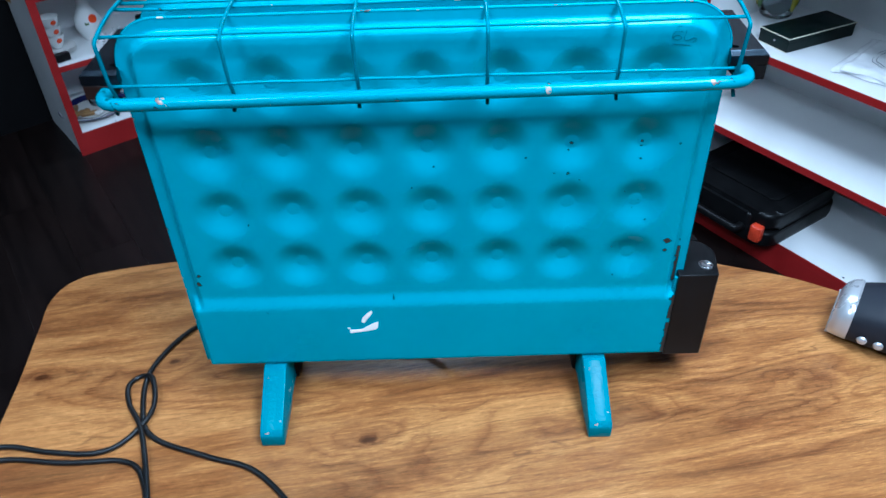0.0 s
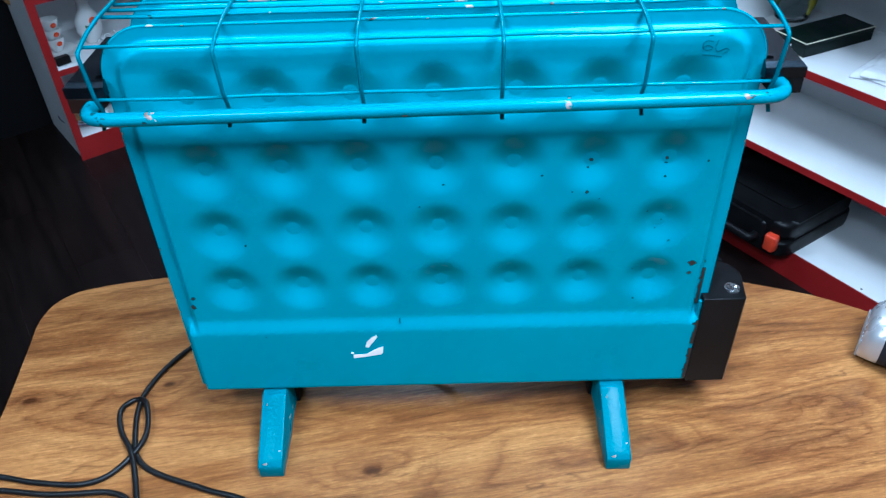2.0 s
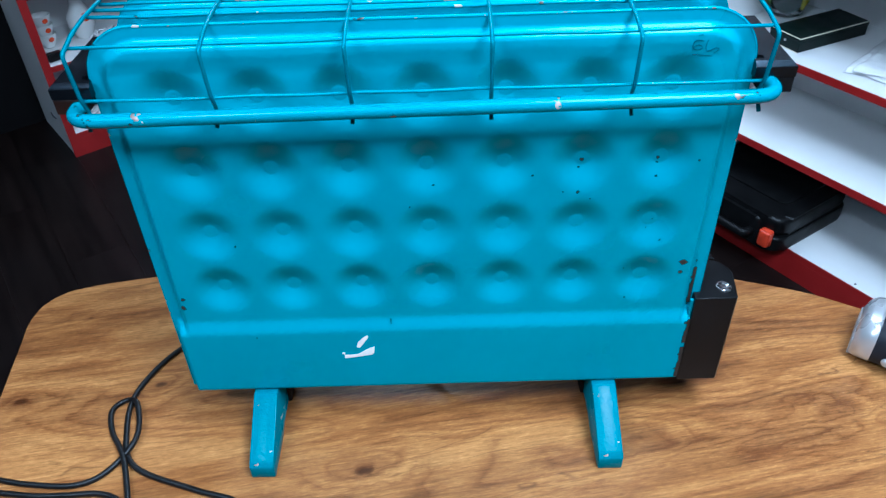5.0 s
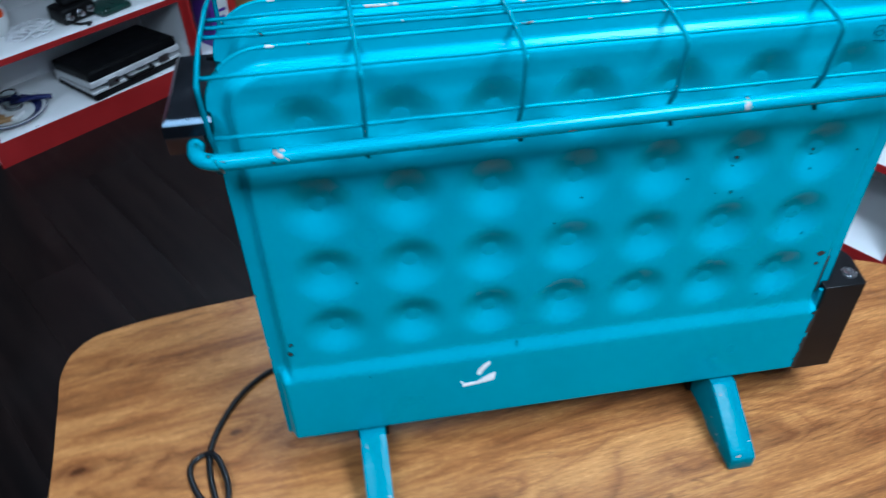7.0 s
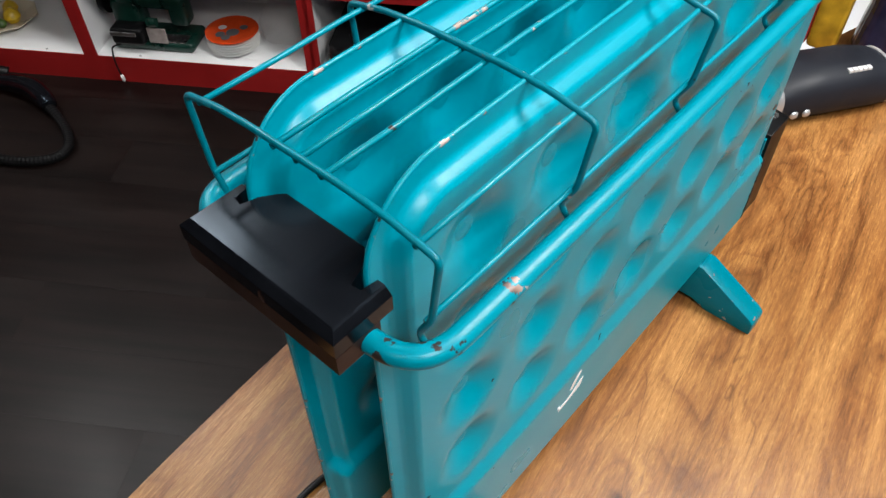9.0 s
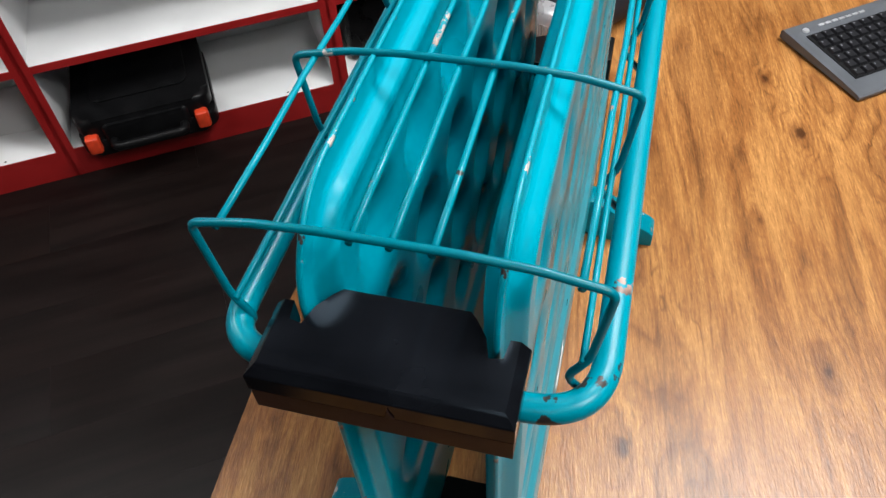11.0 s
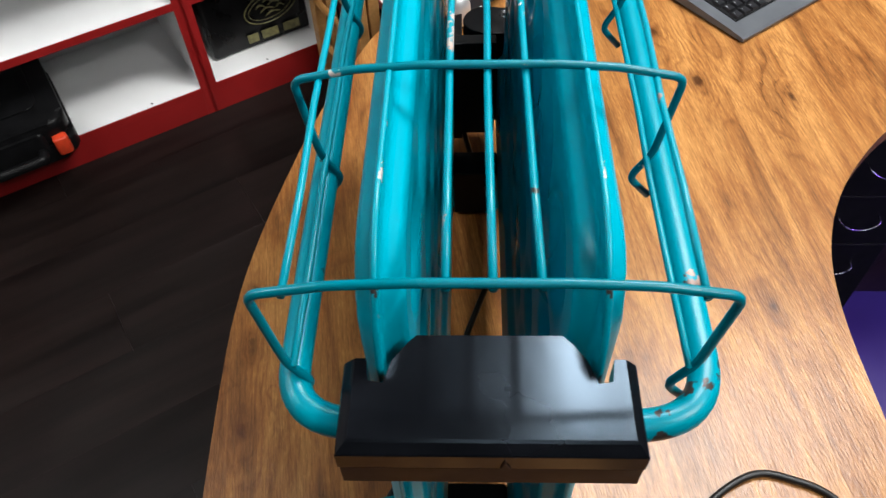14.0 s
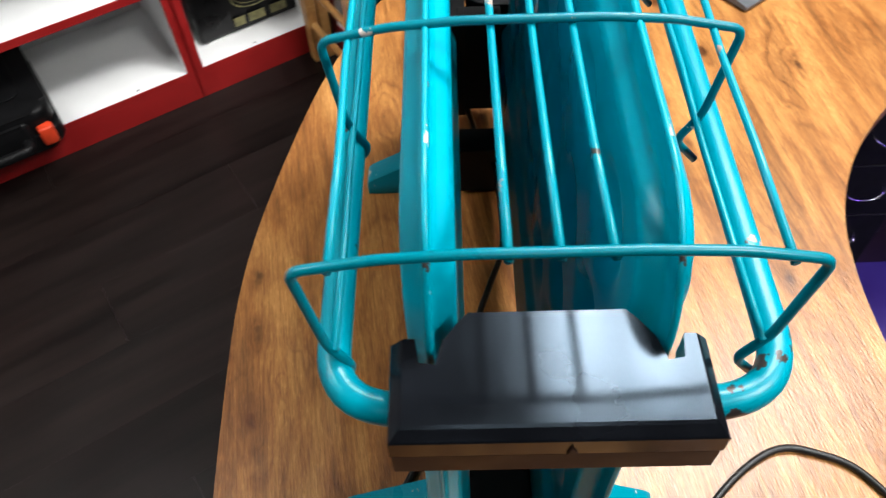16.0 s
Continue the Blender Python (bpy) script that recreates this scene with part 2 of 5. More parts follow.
def part(name, bm, mat, parent=None, label="", smooth=False, at=None):
    me = bpy.data.meshes.new(name)
    bmesh.ops.recalc_face_normals(bm, faces=bm.faces)
    bm.to_mesh(me)
    bm.free()
    if smooth:
        me.polygons.foreach_set("use_smooth", [True] * len(me.polygons))
        if smooth != "all":
            me.set_sharp_from_angle(angle=radians(40))
    me.materials.append(mat)
    ob = new(name, me)
    if at is not None:
        ob.matrix_basis = at
    if parent is not None:
        ob.parent = parent
    if label:
        ob["label"] = label
    return ob


def empty(name, at, label, category, group="", kind=""):
    ob = new(name)
    ob.empty_display_size = 0.02
    ob.matrix_basis = at
    return tagged(ob, label, category, group, kind)


def block(bm, lo, hi, bevel=0.0, seg=2):
    """A box from corner to corner, its edges rounded."""
    made = bmesh.ops.create_cube(bm, size=1.0)
    lo, hi = Vector(lo), Vector(hi)
    for v in made["verts"]:
        v.co = Vector([(a + b) / 2 + c * (b - a) for a, b, c in zip(lo, hi, v.co)])
    if bevel:
        es = {e for v in made["verts"] for e in v.link_edges}
        bmesh.ops.bevel(bm, geom=list(es), offset=bevel, segments=seg, affect="EDGES", profile=0.5)
    return bm


def box(lo, hi, bevel=0.0, seg=2):
    return block(bmesh.new(), lo, hi, bevel, seg)


def prism(outline, z0, z1, bevel=0.0, seg=2):
    """An upright prism over a plan outline."""
    bm = bmesh.new()
    low = [bm.verts.new((x, y, z0)) for x, y in outline]
    high = [bm.verts.new((x, y, z1)) for x, y in outline]
    bm.faces.new(low[::-1])
    bm.faces.new(high)
    n = len(outline)
    for i in range(n):
        bm.faces.new((low[i], low[(i + 1) % n], high[(i + 1) % n], high[i]))
    if bevel:
        rim = [e for e in bm.edges if abs(e.verts[0].co.z - e.verts[1].co.z) < 1e-6]
        bmesh.ops.bevel(bm, geom=rim, offset=bevel, segments=seg, affect="EDGES", profile=0.5)
    return bm


def lathe(profile, steps=32):
    """A body turned about z from (radius, height) points."""
    bm = bmesh.new()
    rings = []
    for r, z in profile:
        if r < 1e-5:
            rings.append([bm.verts.new((0, 0, z))] * steps)
        else:
            rings.append([bm.verts.new((r * math.cos(2 * math.pi * k / steps), r * math.sin(2 * math.pi * k / steps), z)) for k in range(steps)])
    for a, b in zip(rings, rings[1:]):
        for k in range(steps):
            q = []
            for v in (a[k], a[(k + 1) % steps], b[(k + 1) % steps], b[k]):
                if v not in q:
                    q.append(v)
            if len(q) > 2:
                bm.faces.new(q)
    return bm


def smooth_path(points, per=8, closed=False):
    """Catmull-Rom through the points."""
    p = [Vector(q) for q in points]
    n = len(p)
    out = []
    for i in range(n if closed else n - 1):
        a, b, c, d = (p[(i + k) % n] if closed else p[min(max(i + k, 0), n - 1)] for k in (-1, 0, 1, 2))
        for s in range(per):
            t = s / per
            out.append(0.5 * (2 * b + (c - a) * t + (2 * a - 5 * b + 4 * c - d) * t * t + (3 * b - a - 3 * c + d) * t ** 3))
    if not closed:
        out.append(p[-1])
    return out


def rounded_path(points, radius, per=5):
    """Straight runs with rounded bends."""
    p = [Vector(q) for q in points]
    out = [p[0]]
    for a, b, c in zip(p, p[1:], p[2:]):
        u, w = (a - b), (c - b)
        r = min(radius, u.length * 0.49, w.length * 0.49)
        s, e = b + u.normalized() * r, b + w.normalized() * r
        for k in range(per + 1):
            t = k / per
            out.append((1 - t) ** 2 * s + 2 * t * (1 - t) * b + t * t * e)
    out.append(p[-1])
    return out


def tube(points, radius, sides=10, bm=None, caps=True):
    """A round rod along the points."""
    bm = bm or bmesh.new()
    pts = [Vector(p) for p in points]
    rings = []
    side = None
    for i, p in enumerate(pts):
        d = (pts[min(i + 1, len(pts) - 1)] - pts[max(i - 1, 0)]).normalized()
        if side is None:
            side = d.orthogonal().normalized()
        side = (side - d * side.dot(d)).normalized()
        up = d.cross(side)
        r = radius[i] if isinstance(radius, (list, tuple)) else radius
        rings.append([bm.verts.new(p + r * (math.cos(2 * math.pi * k / sides) * side + math.sin(2 * math.pi * k / sides) * up)) for k in range(sides)])
    for a, b in zip(rings, rings[1:]):
        for k in range(sides):
            bm.faces.new((a[k], a[(k + 1) % sides], b[(k + 1) % sides], b[k]))
    if caps:
        bm.faces.new(rings[0][::-1])
        bm.faces.new(rings[-1])
    return bm


def grid_faces(nu, nv, off=0, flip=False):
    f = []
    for j in range(nv - 1):
        for i in range(nu - 1):
            a = off + j * nu + i
            q = (a, a + 1, a + nu + 1, a + nu)
            f.append(q[::-1] if flip else q)
    return f


# ---- the room ----
def room_a(x, y, z=0.0, turn=0.0):
    """A pose along the long row of shelves; its fronts lie on one x."""
    return ROOM_A @ pose(x, y, z, 0, 0, turn)


def room_b(x, y, z=0.0, turn=0.0):
    """A pose along the far row of shelves; its fronts lie on one y."""
    return ROOM_B @ pose(x, y, z, 0, 0, turn)


def setting(name, bm, mat, at=None, label="", category=""):
    ob = part(name, bm, mat, at=at)
    return tagged(ob, label, category, kind="structure")


RA, LB = 1.510, 2.455
A0, A1, B0, B1 = -3.2, RA + 0.41, -2.5, 3.05
floor_slab = setting("floor", box((A0, B0, FLOOR - 0.1), (A1, B1, FLOOR - 0.007)), FLOOR_WOOD, ROOM_A, "dark brown wood-look laminate floor", "floor")
setting("ceiling", box((A0, B0, CEIL), (A1, B1, CEIL + 0.1)), CEILING_WHITE, ROOM_A, "plain white ceiling", "ceiling")
setting("wall_east", box((A1, B0, FLOOR), (A1 + 0.1, B1, CEIL)), WALL_GREY, ROOM_A, "dark painted wall behind the shelves", "wall")
setting("wall_north", box((-3.2, LB + 0.41, FLOOR), (2.16, LB + 0.51, CEIL)), WALL_GREY, ROOM_B, "dark painted wall behind the shelves", "wall")
setting("wall_west", box((A0 - 0.1, B0, FLOOR), (A0, B1, CEIL)), WALL_GREY, ROOM_A, "dark painted wall of the shop", "wall")
setting("wall_south", box((A0, B0 - 0.1, FLOOR), (A1, B0, CEIL)), WALL_GREY, ROOM_A, "dark painted wall of the shop", "wall")


def shelf_unit(at, width, depth, levels, label, top=1.35, group="shop shelving"):
    """One open unit; its front lies on local x = 0, it goes back along +x and sideways along +y."""
    u = empty("shelf_unit", at, label, "shelf", group)
    t = 0.018
    h = top - FLOOR
    part("plinth", box((0.0, t, 0), (0.018, width - t, levels[0] - FLOOR - t - 0.0032)), RED_EDGE, u, "red plinth board")
    for y in (0, width - t):
        s = part("side_panel", box((0.002, y, 0), (depth, y + t, h)), WHITE_BOARD, u)
        part("edge_strip", box((-0.0005, y - 0.006, 0), (0.002, y + t + 0.006, h)), RED_EDGE, s, "red front edging")
    part("back_panel", box((depth - 0.008, t, 0), (depth, width - t, h)), WHITE_BOARD, u)
    for z in levels:
        zz = z - FLOOR
        s = part("shelf_board", box((0.003, t, zz - t), (depth - 0.008, width - t, zz)), WHITE_BOARD, u)
        if z == levels[0]:
            for y in ((0.165, width - 0.165) if width > 0.5 else (width / 2,)):
                part("screw_hole", lathe([(0, 0.0004), (0.0025, 0.0004), (0.0035, 0.0002), (0.0035, -0.001), (0, -0.001)], 12), BLACK_MATT, s, "small dark screw cap", at=pose(0.018, y, zz))
        part("edge_strip", box((0.0, t, zz - t - 0.003), (0.003, width - t, zz + 0.0005)), RED_EDGE, s, "red front edging")
    return u


LEVELS = (-0.655, -0.372, -0.100, 0.17, 0.45, 0.74, 1.04)
for y0, y1 in ((-0.388, 0.0), (0.0, 0.825), (0.825, 1.588), (1.588, 2.35)):
    shelf_unit(room_a(RA, y0, FLOOR), y1 - y0, 0.40, LEVELS, "white open shelf unit with red front edges")
shelf_unit(room_a(1.085, -0.432, FLOOR, -90), 0.40, 0.40, (-0.655, -0.372), "low white shelf unit with red front edges", top=-0.22)
for x0, x1 in ((0.09, 0.945), (0.945, 1.66)):
    shelf_unit(room_b(x1, LB, FLOOR, 90), x1 - x0, 0.40, LEVELS, "white open shelf unit with red front edges")

# ---- the table ----
OUTLINE = [(-0.60, -0.62), (-0.60, -0.30), (-0.618, 0.0), (-0.637, 0.153), (-0.646, 0.226), (-0.627, 0.279), (-0.570, 0.304), (-0.470, 0.323), (-0.313, 0.341),
           (-0.112, 0.356), (0.045, 0.361), (0.188, 0.346), (0.385, 0.305), (0.508, 0.265), (0.590, 0.234), (0.672, 0.187), (0.79, 0.137), (0.95, 0.10), (1.10, 0.05), (1.17, -0.05), (1.18, -0.5),
           (1.15, -1.05), (1.05, -1.15), (0.75, -1.15), (0.55, -1.08), (0.48, -0.88), (0.447, -0.69), (0.402, -0.591), (0.340, -0.511), (0.248, -0.436), (0.153, -0.391), (0.056, -0.374),
           (-0.061, -0.375), (-0.179, -0.386), (-0.30, -0.425), (-0.43, -0.53), (-0.50, -0.62), (-0.56, -0.67)]
outline = [(p.x, p.y) for p in smooth_path([(x, y, 0) for x, y in OUTLINE], 5, True)]
table = empty("desk", pose(0, 0, 0), "large curved desk with an oak-look laminate top", "desk")
part("desktop", prism(outline, -0.028, 0.0, 0.002), OAK, table)
for x, y in ((-0.45, 0.12), (-0.45, -0.45), (0.75, 0.02), (0.95, -0.95)):
    part("leg", lathe([(0, FLOOR), (0.04, FLOOR), (0.04, FLOOR + 0.01), (0.025, FLOOR + 0.015), (0.025, -0.029), (0, -0.029)], 20), BLACK_MATT, table, smooth=True, at=pose(x, y, 0))

# ---- the electric heater ----
YC = 0.0665
PANEL = 0.0445
YF = YC - PANEL
HALF_W, Z0, Z1, CORNER = 0.3195, 0.066, 0.555, 0.052
PITCH, ROWS_Z = 0.0816, (0.2375, 0.317, 0.398, 0.4815)


def smoothstep(a, b, x):
    t = np.clip((x - a) / (b - a), 0, 1)
    return t * t * (3 - 2 * t)


def pan_height(x, z, width):
    """How far the pressed sheet stands off the panel's middle plane."""
    edge = np.minimum(np.minimum(width - np.abs(x), z - Z0), Z1 - z)
    corner = CORNER - np.hypot(np.maximum(np.abs(x) - (HALF_W - CORNER), 0), np.maximum(z - (Z1 - CORNER), 0))
    edge = np.where((np.abs(x) > HALF_W - CORNER) & (z > Z1 - CORNER), np.minimum(corner, edge), edge)
    band = 1 - smoothstep(0.168, 0.190, z)
    side = width - np.abs(x)
    rise = smoothstep(0.0115, 0.0205, edge)
    rise = np.maximum(rise, band * smoothstep(0.0015, 0.0105, side) * smoothstep(0.0, 0.004, z - Z0))
    h = 0.0093 + 0.0062 * band
    for rz in ROWS_Z:
        for k in range(7):
            r = np.hypot(x - (k - 3) * PITCH, z - rz)
            dish = np.cos(np.clip(r / 0.039, 0, 1) * math.pi / 2) ** 2
            boss = np.cos(np.clip(r / 0.0075, 0, 1) * math.pi / 2) ** 2
            h = h - 0.0118 * dish + 0.0020 * boss
    return 0.0012 + rise * h


def panel(name, y, parent, label):
    nu, nv = 190, 170
    zs = np.concatenate([np.linspace(Z0, Z1 - CORNER, nv - 26), Z1 - CORNER + CORNER * np.sin(np.linspace(0, math.pi / 2, 27))[1:]])
    dz = np.maximum(zs - (Z1 - CORNER), 0)
    widths = HALF_W - CORNER + np.sqrt(np.maximum(CORNER ** 2 - dz ** 2, 0))
    widths = np.where(dz > 0, widths, HALF_W)
    us = np.linspace(-1, 1, nu)
    us = np.sign(us) * (1 - (1 - np.abs(us)) ** 1.12)
    x = us[None, :] * widths[:, None]
    z = np.repeat(zs[:, None], nu, 1)
    h = pan_height(x, z, widths[:, None])
    sheets = []
    pan = None
    for sign in (-1, 1):
        v = np.stack([x, sign * h, z], -1).reshape(-1, 3)
        verts, faces = v.tolist(), grid_faces(nu, nv, 0, sign > 0)
        # the turned rim closes the sheet to the middle plane
        rim = list(range(nu)) + [j * nu + nu - 1 for j in range(1, nv)] + [(nv - 1) * nu + i for i in range(nu - 2, -1, -1)] + [j * nu for j in range(nv - 2, 0, -1)]
        off = len(verts)
        for i in rim:
            verts.append((verts[i][0], 0.0, verts[i][2]))
        n = len(rim)
        for i in range(n):
            q = (rim[i], off + i, off + (i + 1) % n, rim[(i + 1) % n])
            faces.append(q if sign < 0 else q[::-1])
        if pan is None:
            pan = mesh_object(name, verts, faces, TEAL, parent, label, True, pose(0, y, 0))
        else:
            mesh_object("inner_sheet", verts, faces, TEAL, pan, "", True)
    loop = [(-HALF_W, 0, Z0)] + [(-w, 0, zz) for w, zz in zip(widths, zs)] + [(w, 0, zz) for w, zz in zip(widths[::-1], zs[::-1])] + [(HALF_W, 0, Z0)]
    loop = [p for i, p in enumerate(loop) if i == 0 or (Vector(p) - Vector(loop[i - 1])).length > 0.001]
    part("welded_seam", tube(loop, 0.0017, 6), SEAM, pan, "chipped welded edge", "all")
    return pan


heater = empty("electric_heater", pose(0, 0, 0), "old teal-painted two-panel electric radiator with wire drying guard", "heater")
front = panel("front_panel", YF, heater, "dimpled teal steel panel with chipped paint")
panel("rear_panel", YC + PANEL, heater, "dimpled teal steel panel")

# feet: sloped bars across both panels
for x in (-0.2225, 0.216):
    half = [(0.147, 0.0), (0.147, 0.020), (0.141, 0.026), (0.067, 0.0675), (-0.067, 0.0675), (-0.141, 0.026), (-0.147, 0.020), (-0.147, 0.0), (-0.084, 0.0), (-0.066, 0.012), (0.066, 0.012), (0.084, 0.0)]
    bm = prism([(YC - py, pz) for py, pz in half], -0.0155, 0.0155)
    bmesh.ops.bevel(bm, geom=[e for e in bm.edges], offset=0.0022, segments=2, affect="EDGES", profile=0.5)
    ob = part("foot", bm, FOOT_PAINT, heater, "worn teal-painted foot bar", smooth=True)
    ob.matrix_basis = Matrix(((0, 0, 1, x), (1, 0, 0, 0), (0, 1, 0, 0), (0, 0, 0, 1)))

    part("clamp", box((x - 0.020, YC - 0.0275, 0.006), (x + 0.020, YC + 0.0275, 0.080), 0.002), BLACK_MATT, ob, "black clamp between the panels", at=ob.matrix_basis.inverted())

# end handles: dark lacquered wood with bevelled rims and notches for the panels
for s in (-1, 1):
    hw = 0.0595
    pl = [(0.3565, -hw), (0.3565, hw), (0.317, hw), (0.317, 0.0500), (0.327, 0.0485), (0.328, 0.0425), (0.318, 0.0395), (0.3095, 0.0335), (0.306, 0.0300), (0.306, -0.0300), (0.3095, -0.0335),
          (0.318, -0.0395), (0.328, -0.0425), (0.327, -0.0485), (0.317, -0.0500), (0.317, -hw)]
    pl = [(s * x, y + YC) for x, y in pl]
    if s < 0:
        pl = pl[::-1]
    top = bmesh.new()
    def drawn_in(d):
        return [(x - math.copysign(d, x) * (abs(x) > 0.356), y - math.copysign(d, y - YC) * (abs(abs(y - YC) - hw) < 1e-5)) for x, y in pl]

    rings = [[top.verts.new((x, y, z)) for x, y in drawn_in(d)] for d, z in ((0.0, 0.4905), (0.0, 0.5008), (0.0005, 0.5016), (0.0038, 0.5050), (0.0050, 0.506))]
    for low, high in zip(rings, rings[1:]):
        for i in range(len(pl)):
            top.faces.new((low[i], low[(i + 1) % len(pl)], high[(i + 1) % len(pl)], high[i]))
    top.faces.new(rings[0][::-1])
    top.faces.new(rings[-1])
    hd = part("handle", top, HANDLE_BLACK, heater, "black-lacquered wooden end handle")
    under = [(s * x, y + YC) for x, y in ((0.3560, -hw + 0.0005), (0.3560, hw - 0.0005), (0.326, hw - 0.0005), (0.326, -hw + 0.0005))]
    part("handle_base", prism(under if s > 0 else under[::-1], 0.474, 0.490, 0.0012), HANDLE_WOOD if s < 0 else BLACK_MATT, hd, "brown wooden underside" if s < 0 else "blackened underside")
    if s < 0:
        nick = prism([(-0.0018, 0.0), (0.0022, 0.0), (0.0015, 0.003), (0.0006, 0.0075), (0.0, 0.004)], -0.0003, 0.0007)
        part("nick", nick, HANDLE_WOOD, hd, "brown wood showing through a nick").matrix_basis = Matrix(((0, 0, 1, -0.3571), (1, 0, 0, YC - 0.006), (0, 1, 0, 0.491), (0, 0, 0, 1)))
    part("bracket", box((min(s * 0.302, s * 0.3255), YC - 0.026, 0.456), (max(s * 0.302, s * 0.3255), YC + 0.026, 0.490), 0.002), BLACK_MATT, hd)

# drying rails
for s in (-1, 1):
    y0, y1 = YC + s * 0.030, YC + (0.0840 if s > 0 else -0.0925)
    pts = rounded_path([(-0.3335, y0, 0.4785), (-0.3335, y1, 0.4835), (0.3335, y1, 0.4885), (0.3335, y0, 0.4825)], 0.050, 10)
    part("rail", tube(pts, 0.0069, 14), TEAL_WORN, heater, "teal tubular towel rail with scuffed paint", smooth="all")

# wire guard
WIRE_X = (-0.317, -0.196, -0.066, 0.066, 0.197, 0.317)
for i, x in enumerate(WIRE_X):
    half = [(0.030, 0.5575), (0.060, 0.5550), (0.0900, 0.5485), (0.0842, 0.5010), (0.0750, 0.4835), (0.0870, 0.4700)]
    prof = [(-y, z) for y, z in half[::-1]] + half
    wob = random.uniform(-0.002, 0.002)
    pts = rounded_path([(x + wob * (abs(y) / 0.09), y + YC, z) for y, z in prof], 0.0055, 5)
    part("guard_hoop", tube(pts, 0.0020, 8), HOOP_PAINT, heater, smooth="all")
for y, z in ((-0.0770, 0.5495), (-0.0175, 0.5540), (-0.0005, 0.5542), (0.0165, 0.5540), (0.0770, 0.5495), (-0.0810, 0.4990), (0.0810, 0.4990)):
    pts = [(-0.3172 + 0.6344 * k / 12, y + YC + random.uniform(-0.0007, 0.0007), z + random.uniform(-0.0008, 0.0008)) for k in range(13)]
    part("guard_wire", tube(pts, 0.0017, 8), TEAL_WORN, heater, smooth="all")

# control box on the right end
plan = [(0.3125, 0.008), (0.3610, 0.008), (0.3635, 0.0105)] + [(0.3405 + 0.0265 * math.cos(radians(a)) ** 1.0 * (1.12 if a < 90 else 1.0), 0.052 + 0.030 * math.sin(radians(a))) for a in range(0, 171, 12)] + [(0.3125, 0.055)]
part("control_box", prism(plan, 0.0635, 0.2055, 0.0016, 3), BLACK_PLASTIC, heater, "black plastic thermostat box with a rounded back", True)
part("inner_cover", box((0.294, YC - 0.0255, 0.058), (0.3120, YC + 0.0275, 0.2052), 0.002), BLACK_MATT, heater, "black inner terminal cover")
part("rear_cover", prism([(0.2935, 0.0835), (0.3560, 0.0835), (0.3535, 0.095), (0.3460, 0.112), (0.3340, 0.128), (0.3200, 0.1385), (0.3140, 0.1395), (0.2935, 0.1395)], 0.048, 0.2045, 0.0016, 3), BLACK_PLASTIC, heater, "black plastic cover round the rear panel's end", True)
part("mounting_plate", box((0.3085, 0.0115, 0.074), (0.3133, 0.0160, 0.200), 0.001), TEAL_WORN, heater, "teal mounting plate")
part("screw", lathe([(0, 0.0018), (0.004, 0.0022), (0.0052, 0.003), (0.0064, 0.003), (0.0068, 0.0015), (0.0092, 0.0012), (0.0095, 0), (0, 0)], 24), STEEL, heater, "steel screw head with washer", True, pose(0.351, 0.0275, 0.2057))

# what is left of the maker's label, pen marks, chips and painted gap strips on the front panel
FACE = YF - 0.0167


def flake(name, outline, y, mat, label):
    """A thin scrap lying on the front face."""
    bm = prism([(x, z) for x, z in outline], 0.0, 0.0005)
    ob = part(name, bm, mat, front, label)
    ob.matrix_basis = Matrix(((1, 0, 0, 0), (0, 0, -1, y - YF), (0, 1, 0, 0), (0, 0, 0, 1)))
    return ob


flake("label_scrap", [(-0.1135, 0.1245), (-0.113, 0.1305), (-0.104, 0.1305), (-0.096, 0.1315), (-0.086, 0.1385), (-0.0805, 0.1415), (-0.0745, 0.1440), (-0.0760, 0.1330), (-0.079, 0.1300), (-0.095, 0.1270)], FACE - 0.0002, WHITE_PAPER, "torn white scrap of label")
flake("label_scrap", [(-0.0970, 0.1440), (-0.0945, 0.1525), (-0.0880, 0.1595), (-0.0815, 0.1640), (-0.0810, 0.1600), (-0.0865, 0.1520), (-0.0930, 0.1425)], FACE - 0.0002, WHITE_PAPER, "torn white scrap of label")
flake("label_scrap", [(-0.1165, 0.1325), (-0.1150, 0.1355), (-0.1120, 0.1345), (-0.1125, 0.1320)], FACE - 0.0002, WHITE_PAPER, "torn white scrap of label")
DARK_CHIP_AND_GAP = mottled("dark_steel_and_gap_shade", (0.02, 0.016, 0.014), 0.6, 0.5, 200)
flake("scratch", [(-0.0522, 0.180), (-0.0512, 0.180), (-0.0508, 0.189), (-0.0520, 0.189)], FACE + 0.0022, DARK_CHIP_AND_GAP, "short dark scratch")
rng = random.Random(7)
